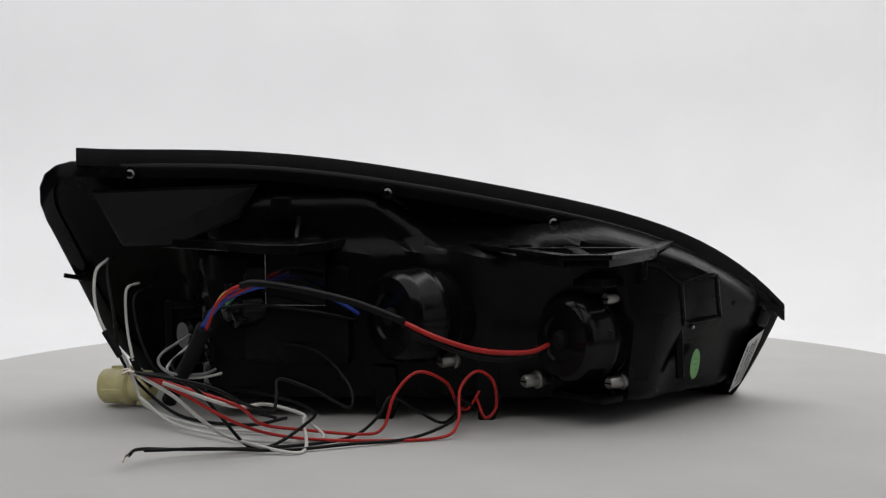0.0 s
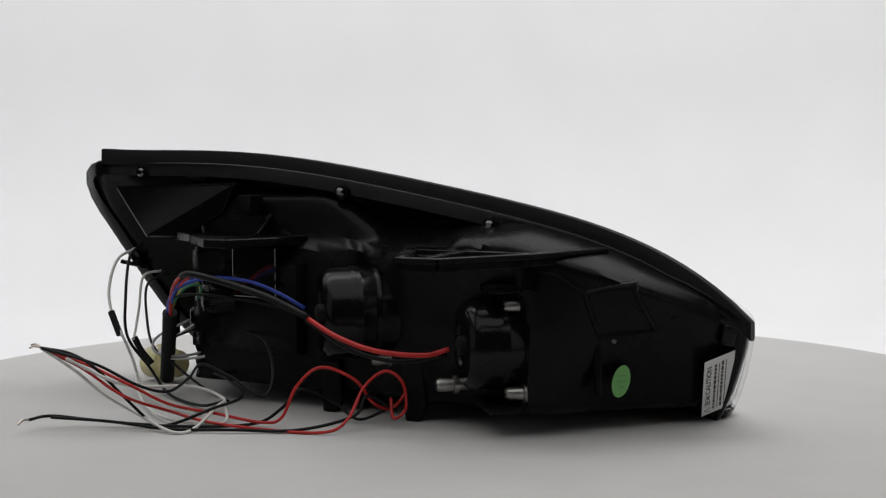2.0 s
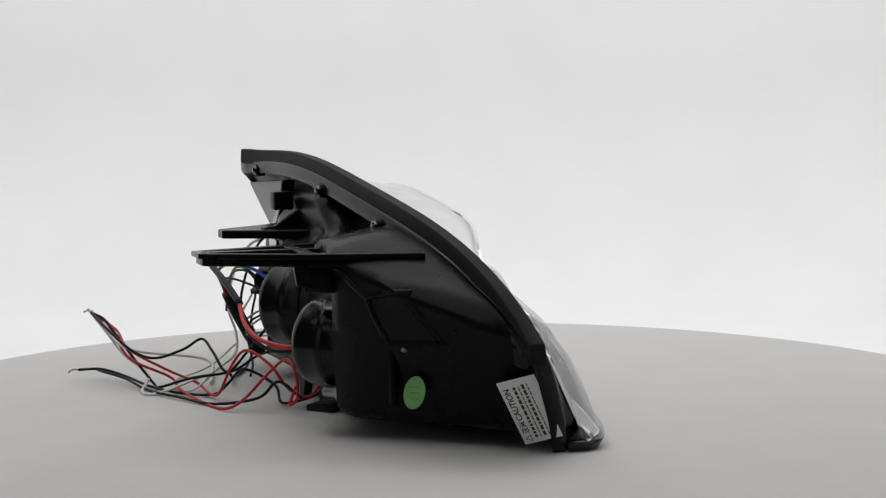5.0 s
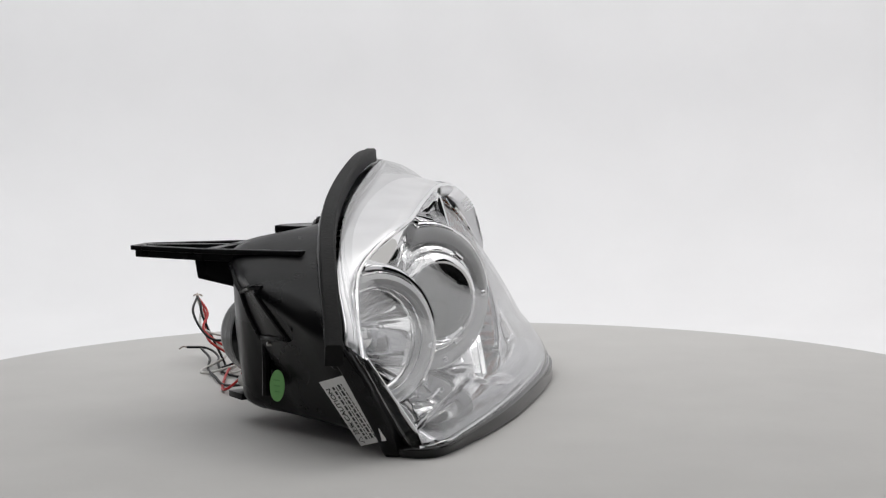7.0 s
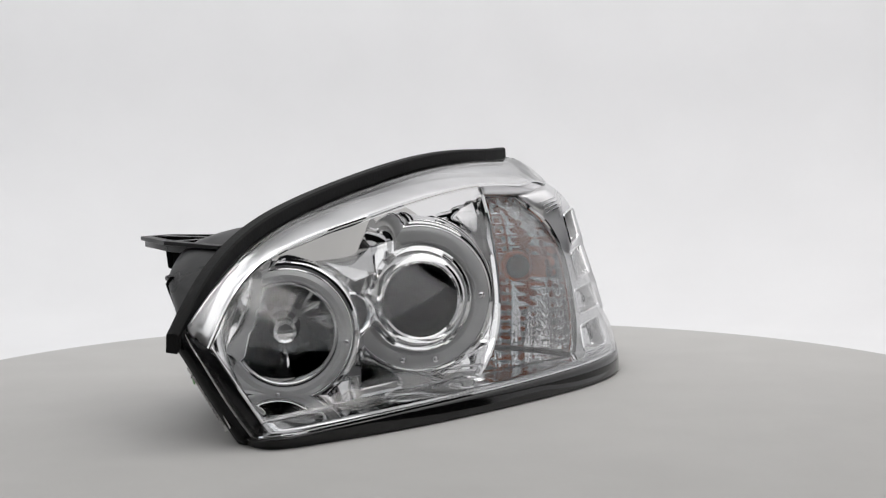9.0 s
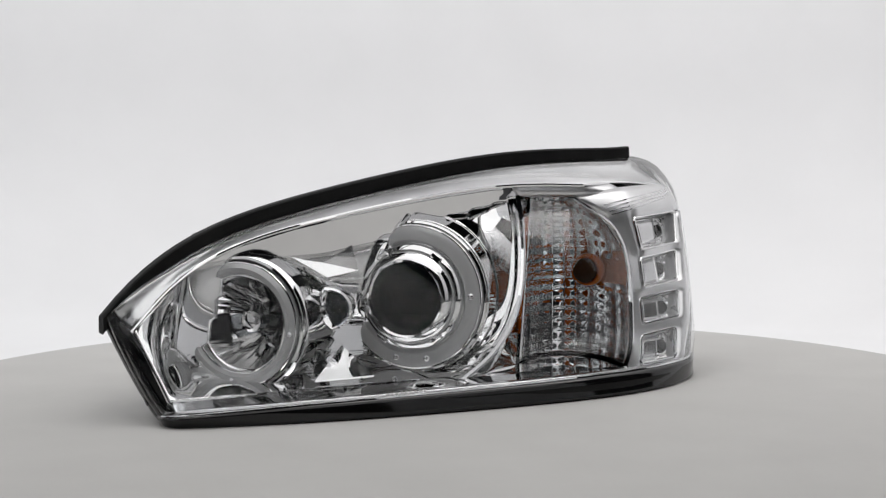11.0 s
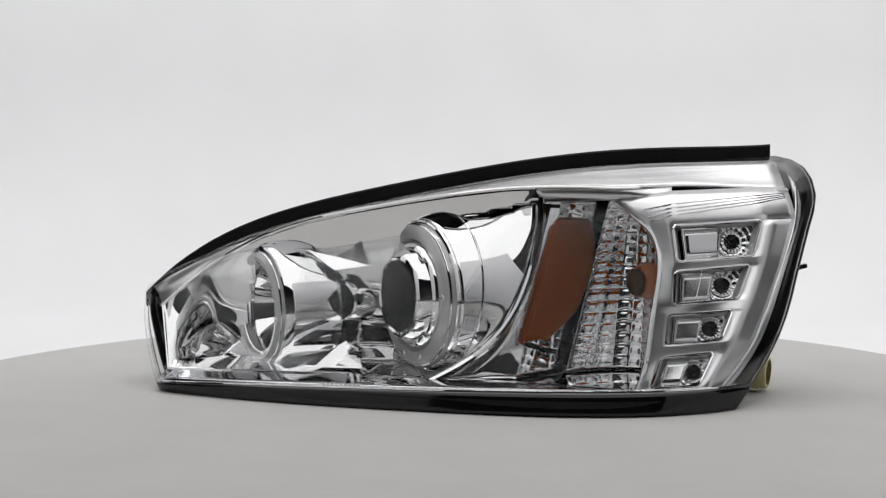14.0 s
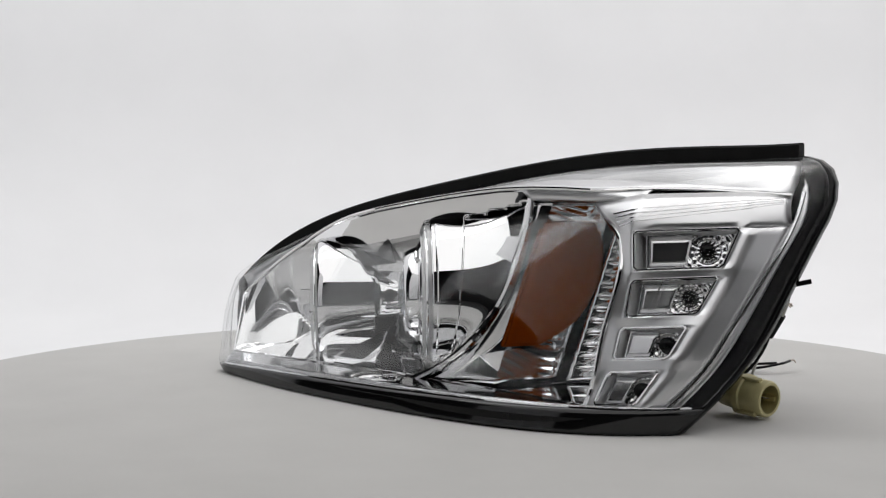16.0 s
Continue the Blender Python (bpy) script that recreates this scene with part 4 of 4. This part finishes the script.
    part("back_panel", bm, M_GLOSS, lamp, "glossy black pressed back panel", smooth=False)
    # screws of the top flange
    for at in ((-0.231, -0.0945, 0.184), (-0.039, -0.0925, 0.1685), (0.0857, -0.0885, 0.145)):
        m = frame_of(at, (0, -1, 0))
        sc = part("flange_screw", revolve([(0, 0.002), (0.002, 0.002), (0.0036, 0.0008), (0.004, -0.001), (0.004, -0.006), (0, -0.006)], m, 20), M_STEEL, lamp, "small dark flange screw")
        part("screw_boss", revolve([(0.004, -0.001), (0.0055, -0.001), (0.006, -0.003), (0.006, -0.010), (0.004, -0.010)], m, 20), M_BLACK, sc)
    # feet
    for x, y, h in ((0.0356, -0.1105, 0.045), (-0.040, -0.104, 0.040)):
        part("foot", cut_bevel(prism([(-0.008, 0.0), (0.004, 0.0), (0.009, 0.012), (0.007, h), (-0.010, h)], 0.007, Matrix.Translation((x, y + 0.0035, 0.0)) @ Matrix.Rotation(radians(90), 4, "X"), 0), 0.001, 1), M_BLACK, lamp, "black moulded foot", smooth=False)
    # ribs and peg of the body's side
    part("peg", revolve([(0, 0.003), (0.0012, 0.003), (0.0018, 0.002), (0.0022, -0.01), (0, -0.01)], frame_of((0.187, -0.1035, 0.0676), (0.45, -0.9, 0)), 16), M_ZINC, lamp, "small bright peg")
    for a, b in (((0.208, -0.0885, 0.094), (0.150, -0.121, 0.098)), ((0.2225, -0.080, 0.083), (0.208, -0.090, 0.094)), ((0.178, -0.109, 0.030), (0.176, -0.109, 0.082))):
        part("body_rib", tube([a, tuple((p + q) / 2 for p, q in zip(a, b)), b], 0.0032, 8, 4), M_BLACK, lamp)
    # moulded window on the shoulder and the crease beside it
    for knots in (((0.155, 0.79), (0.112, 0.93), (0.085, 0.67), (0.14, 0.57), (0.155, 0.79)), ((0.215, 0.84), (0.19, 0.85), (0.155, 0.79))):
        path = []
        for (u0, v0), (u1, v1) in zip(knots, knots[1:]):
            path += [body(lerp(u0, u1, k / 8), lerp(v0, v1, k / 8)) for k in range(8)]
        path.append(body(*knots[-1]))
        part("shoulder_rib", tube([p + Vector((0.0006, -0.0008, 0.0)) for p in path], 0.0022, 8, 1), M_BLACK, lamp)
    part("melted_seam", cut_bevel(merge(block((0.012, 0.014, 0.017), pose(0.252, -0.047, 0.070, 20, 10, 30), 0.003)), 0.001, 1), M_GLOSS, lamp, "lumpy glossy black seam clip", smooth=True)
    build_stickers(lamp)


def text_mesh(body, size, m, material, parent, name="print"):
    cu = bpy.data.curves.new("print", "FONT")
    cu.body, cu.size, cu.extrude, cu.offset = body, size, 0.00004, size * 0.022
    ob = bpy.data.objects.new("print", cu)
    scene.collection.objects.link(ob)
    me = bpy.data.meshes.new_from_object(ob.evaluated_get(bpy.context.evaluated_depsgraph_get()))
    bpy.data.objects.remove(ob)
    me.transform(m)
    me.materials.clear()
    me.materials.append(material)
    t = new(name, me)
    t.parent = parent
    return t


def build_stickers(lamp):
    tl, tr, bl = Vector((0.237, -0.0600, 0.0512)), Vector((0.2515, -0.0440, 0.0582)), Vector((0.2275, -0.0343, 0.0075))
    ex, ey = (tl - bl).normalized(), (tl - tr)
    ey = (ey - ex * ey.dot(ex)).normalized()
    n = ex.cross(ey)
    w, h = (tl - bl).length, 0.0262
    m = Matrix((ex, ey, n)).transposed().to_4x4()
    m.translation = bl - ey * h + n * 0.0030
    label = part("caution_label", prism([(0, 0), (w, 0), (w, h), (0, h)], 0.0004, m, 0.0001), M_PAPER, lamp, "white printed caution label", smooth=False)
    top = m @ pose(0, 0, 0.0005)
    text_mesh("CAUTION", 0.0058, top @ pose(0.0195, h - 0.0062, 0), M_INK, label, "caution_word")
    text_mesh("注意", 0.0052, top @ pose(0.0085, h - 0.0062, 0), M_INK, label, "warning_word")
    tri = bmesh.new()
    for k in range(3):
        a, b = radians(90 + 120 * k), radians(210 + 120 * k)
        o, i = 0.0032, 0.0022
        tri.faces.new([tri.verts.new((math.cos(q) * r, math.sin(q) * r, 0)) for q, r in ((a, o), (b, o), (b, i), (a, i))])
    tri.transform(top @ pose(0.0045, h - 0.0048, 0.0002))
    part("warning_triangle", tri, M_INK, label, smooth=False)
    rnd = random.Random(4)
    for row, hh, parts_ in ((0.0098, 0.0019, 9), (0.0128, 0.0008, 12), (0.0158, 0.0019, 7), (0.0188, 0.0008, 12)):
        x = 0.004
        while x < w - 0.006:
            length = rnd.uniform(0.0016, 0.0042)
            part("print_bar", block((length, hh, 0.0001), top @ pose(x + length / 2, h - row, 0.0001), 0), M_INK, label, smooth=False)
            x += length + 0.0009
    # green oval
    c, n = Vector((0.189, -0.0975, 0.039)), Vector((0.80, -0.60, -0.05)).normalized()
    m = frame_of(c + n * 0.0022, n)
    bm = revolve([(0, 0.0004), (0.0112, 0.0004), (0.0115, 0.0), (0, 0.0)], m @ pose(0, 0, 0, 0, 0, -14) @ Matrix.Diagonal((0.64, 1, 1, 1)), 40)
    ov = part("green_sticker", bm, M_GREEN, lamp, "green oval paper sticker", smooth=False)
    for k in range(3):
        part("print_bar", block((0.007 - 0.001 * k, 0.0010, 0.0001), m @ pose(0, 0.004 - 0.004 * k, 0.0005), 0), mat_dark_green(), ov, smooth=False)


def mat_dark_green():
    m = bpy.data.materials.get("dark_green_print")
    return m or mat("dark_green_print", (0.09, 0.27, 0.07), 0.55)


# ---------------------------------------------------------------- headlight: wiring
def build_wiring(lamp):
    A = (-0.194, -0.254, 0.060)
    wires = [
        # from the rear bulb cover up to the sleeve
        ("red", 0.0022, [(0.078, -0.140, 0.060), (0.062, -0.150, 0.056), (0.030, -0.162, 0.059), (0.0, -0.165, 0.068), (-0.027, -0.162, 0.080)]),
        ("black", 0.0019, [(0.076, -0.140, 0.056), (0.045, -0.154, 0.051), (0.010, -0.163, 0.059), (-0.027, -0.162, 0.078)]),
        ("black", 0.0032, [(-0.025, -0.162, 0.080), (-0.060, -0.165, 0.094), (-0.100, -0.166, 0.104), (-0.128, -0.164, 0.108), (-0.140, -0.160, 0.106)]),
        ("red", 0.0019, [(-0.134, -0.162, 0.108), (-0.148, -0.155, 0.102), (-0.160, -0.147, 0.090), (-0.169, -0.138, 0.072)]),
        ("red", 0.0015, [(-0.132, -0.160, 0.106), (-0.152, -0.150, 0.096), (-0.164, -0.142, 0.086), (-0.170, -0.137, 0.072)]),
        ("blue", 0.0017, [(-0.060, -0.112, 0.080), (-0.078, -0.122, 0.092), (-0.098, -0.132, 0.101), (-0.125, -0.145, 0.104), (-0.150, -0.150, 0.096), (-0.163, -0.144, 0.084), (-0.171, -0.137, 0.072)]),
        ("blue", 0.0015, [(-0.130, -0.158, 0.106), (-0.150, -0.152, 0.098), (-0.162, -0.146, 0.088), (-0.172, -0.138, 0.074)]),
        ("yellow", 0.0013, [(-0.158, -0.112, 0.088), (-0.152, -0.126, 0.098), (-0.158, -0.134, 0.096), (-0.168, -0.137, 0.078)]),
        ("green", 0.0013, [(-0.160, -0.112, 0.084), (-0.150, -0.124, 0.095), (-0.156, -0.135, 0.094), (-0.169, -0.138, 0.078)]),
        ("black", 0.0013, [(-0.060, -0.112, 0.075), (-0.095, -0.126, 0.084), (-0.135, -0.140, 0.090), (-0.165, -0.142, 0.086), (-0.172, -0.137, 0.073)]),
        # loose tails
        ("red", 0.0014, [A, (-0.169, -0.240, 0.045), (-0.139, -0.230, 0.025), (-0.120, -0.200, 0.010), (-0.089, -0.199, 0.005), (-0.045, -0.193, 0.0022), (0.0, -0.183, 0.002),
                         (0.012, -0.170, 0.010), (0.014, -0.150, 0.030), (0.026, -0.140, 0.041), (0.038, -0.136, 0.033), (0.040, -0.135, 0.014), (0.032, -0.139, 0.007), (0.026, -0.132, 0.020)]),
        ("red", 0.0014, [A, (-0.166, -0.237, 0.047), (-0.132, -0.232, 0.034), (-0.121, -0.202, 0.016), (-0.094, -0.183, 0.008), (-0.055, -0.180, 0.004), (-0.040, -0.176, 0.008), (-0.032, -0.168, 0.030),
                         (-0.016, -0.160, 0.044), (0.004, -0.146, 0.034), (0.012, -0.134, 0.016), (0.020, -0.120, 0.010), (0.030, -0.112, 0.024)]),
        ("white", 0.0015, [A, (-0.172, -0.243, 0.043), (-0.157, -0.232, 0.026), (-0.142, -0.214, 0.010), (-0.101, -0.227, 0.0022), (-0.090, -0.215, 0.0022), (-0.095, -0.180, 0.012),
                           (-0.097, -0.168, 0.016), (-0.122, -0.172, 0.024), (-0.136, -0.232, 0.034), (-0.178, -0.246, 0.052)]),
        ("white", 0.0013, [(-0.097, -0.168, 0.014), (-0.080, -0.190, 0.004), (-0.105, -0.200, 0.003), (-0.14, -0.19, 0.004), (-0.19, -0.15, 0.006), (-0.222, -0.118, 0.020)]),
        ("black", 0.0014, [A, (-0.174, -0.246, 0.056), (-0.157, -0.240, 0.046), (-0.143, -0.226, 0.024), (-0.129, -0.212, 0.0035), (-0.113, -0.210, 0.003), (-0.094, -0.187, 0.012), (-0.091, -0.153, 0.016), (-0.13, -0.12, 0.022), (-0.19, -0.075, 0.020)]),
        ("black", 0.0014, [A, (-0.150, -0.247, 0.050), (-0.125, -0.231, 0.034), (-0.112, -0.214, 0.028), (-0.112, -0.190, 0.034), (-0.112, -0.174, 0.042), (-0.090, -0.170, 0.034), (-0.064, -0.164, 0.020), (-0.068, -0.145, 0.036), (-0.100, -0.115, 0.056), (-0.17, -0.085, 0.055)]),
        ("black", 0.0014, [(-0.196, -0.266, 0.0095), (-0.194, -0.246, 0.009), (-0.171, -0.229, 0.005), (-0.124, -0.217, 0.0028), (-0.082, -0.201, 0.0025), (-0.059, -0.177, 0.003), (-0.044, -0.168, 0.014), (-0.035, -0.157, 0.026),
                           (-0.020, -0.136, 0.014), (0.000, -0.136, 0.003), (0.012, -0.120, 0.007), (0.020, -0.112, 0.012)]),
        ("black", 0.0014, [(-0.190, -0.250, 0.009), (-0.150, -0.232, 0.006), (-0.105, -0.222, 0.0025), (-0.062, -0.205, 0.0025), (-0.02, -0.186, 0.0025), (0.010, -0.158, 0.010), (0.012, -0.142, 0.022), (0.028, -0.128, 0.010)]),
        # outer end
        ("white", 0.0015, [(-0.254, -0.076, 0.119), (-0.259, -0.094, 0.110), (-0.255, -0.110, 0.085), (-0.243, -0.118, 0.062), (-0.232, -0.121, 0.050), (-0.226, -0.116, 0.030), (-0.215, -0.120, 0.012), (-0.17, -0.150, 0.004), (-0.12, -0.165, 0.003)]),
        ("black", 0.0015, [(-0.250, -0.072, 0.122), (-0.252, -0.086, 0.112), (-0.244, -0.102, 0.080), (-0.238, -0.108, 0.048), (-0.222, -0.100, 0.022), (-0.190, -0.115, 0.004), (-0.14, -0.140, 0.003), (-0.11, -0.150, 0.010)]),
        ("white", 0.0013, [(-0.232, -0.070, 0.100), (-0.238, -0.086, 0.096), (-0.236, -0.095, 0.070), (-0.228, -0.112, 0.046)]),
        ("black", 0.0013, [(-0.222, -0.070, 0.098), (-0.232, -0.088, 0.090), (-0.225, -0.098, 0.060), (-0.214, -0.104, 0.040), (-0.20, -0.100, 0.026)]),
        ("grey", 0.0013, [(-0.190, -0.085, 0.062), (-0.210, -0.105, 0.048), (-0.200, -0.118, 0.038), (-0.176, -0.112, 0.036), (-0.162, -0.085, 0.040)]),
        ("white", 0.0013, [(-0.186, -0.086, 0.058), (-0.204, -0.106, 0.040), (-0.190, -0.116, 0.034), (-0.168, -0.105, 0.034), (-0.155, -0.082, 0.038)]),
        ("black", 0.0013, [(-0.180, -0.09, 0.056), (-0.200, -0.108, 0.044), (-0.185, -0.115, 0.030), (-0.150, -0.120, 0.012), (-0.120, -0.130, 0.006)]),
    ]
    for colour, r, pts in wires:
        part(colour + "_wire", tube(pts, r * 0.84, 8, 7), M_WIRE[colour], lamp, colour + " insulated wire", sharp=0)
    # bare ends
    for tip, d in ((A, (-1.0, -0.25, 0.35)), (A, (-1, 0.3, 0.1)), (A, (-0.8, -0.6, 0.1)), ((-0.196, -0.266, 0.0095), (-0.35, -1, -0.15))):
        a = Vector(tip)
        b = a + Vector(d).normalized() * 0.009
        part("bare_strand", tube([a, a.lerp(b, 0.5) + Vector((0, 0, 0.001)), b + Vector((0.001, 0, -0.001))], 0.0008, 6, 4), M_COPPER, lamp, "bare tinned wire end")
    # sleeves
    for pts, r in (([(-0.1705, -0.1365, 0.074), (-0.180, -0.126, 0.055), (-0.193, -0.112, 0.033), (-0.2045, -0.099, 0.014)], 0.0058),
                   ([(-0.247, -0.117, 0.069), (-0.241, -0.119, 0.060), (-0.235, -0.121, 0.051)], 0.0028), ([(-0.229, -0.110, 0.048), (-0.224, -0.107, 0.036), (-0.216, -0.104, 0.026)], 0.0026)):
        part("shrink_sleeve", tube(pts, r, 12, 6), M_RUBBER, lamp, "black heat-shrink sleeve", sharp=50)
    part("cable_tie", merge(block((0.026, 0.004, 0.0035), pose(-0.285, -0.040, 0.1015, 0, 12, 20), 0.0006), block((0.007, 0.007, 0.006), pose(-0.279, -0.043, 0.1035), 0.001)), M_BLACK, lamp, "black cable tie")
    # connector
    m = frame_of((-0.250, -0.047, 0.0165), (-0.95, 0.28, -0.05))
    con = part("plug", revolve([(0.0105, 0.018), (0.0125, 0.018), (0.0138, 0.016), (0.0138, 0.0), (0.0150, -0.001), (0.0155, -0.004), (0.0150, -0.007), (0.0125, -0.009), (0.0118, -0.022), (0.009, -0.025), (0.0, -0.025), (0.0, -0.002), (0.0105, -0.002)], m, 36),
               M_CONN, lamp, "cream nylon plug lying on the board", sharp=40)
    for a in (20, 140, 260):
        part("plug_rib", block((0.004, 0.0035, 0.020), m @ Matrix.Rotation(radians(a), 4, "Z") @ pose(0, 0.0142, 0.003), 0.0008), M_CONN, con)
        part("plug_tab", block((0.003, 0.004, 0.006), m @ Matrix.Rotation(radians(a + 50), 4, "Z") @ pose(0, 0.0135, -0.014), 0.0008), M_CONN, con)
        part("pin", block((0.0008, 0.006, 0.014), m @ Matrix.Rotation(radians(a), 4, "Z") @ pose(0, 0.005, 0.004), 0), M_ZINC, con, smooth=False)


# ---------------------------------------------------------------- build
build_studio()
turntable = build_turntable()
headlight = build_headlight()


def motions():
    """The board and the lamp on it turn together."""
    rows = []
    for k in range(17):
        a = -0.235175 * k - 0.0000519 * (k - 8) ** 2
        rows.append((k, pose(0, 0, 0, 0, 0, math.degrees(a))))
    walk(turntable, rows)
    walk(headlight, rows)


motions()
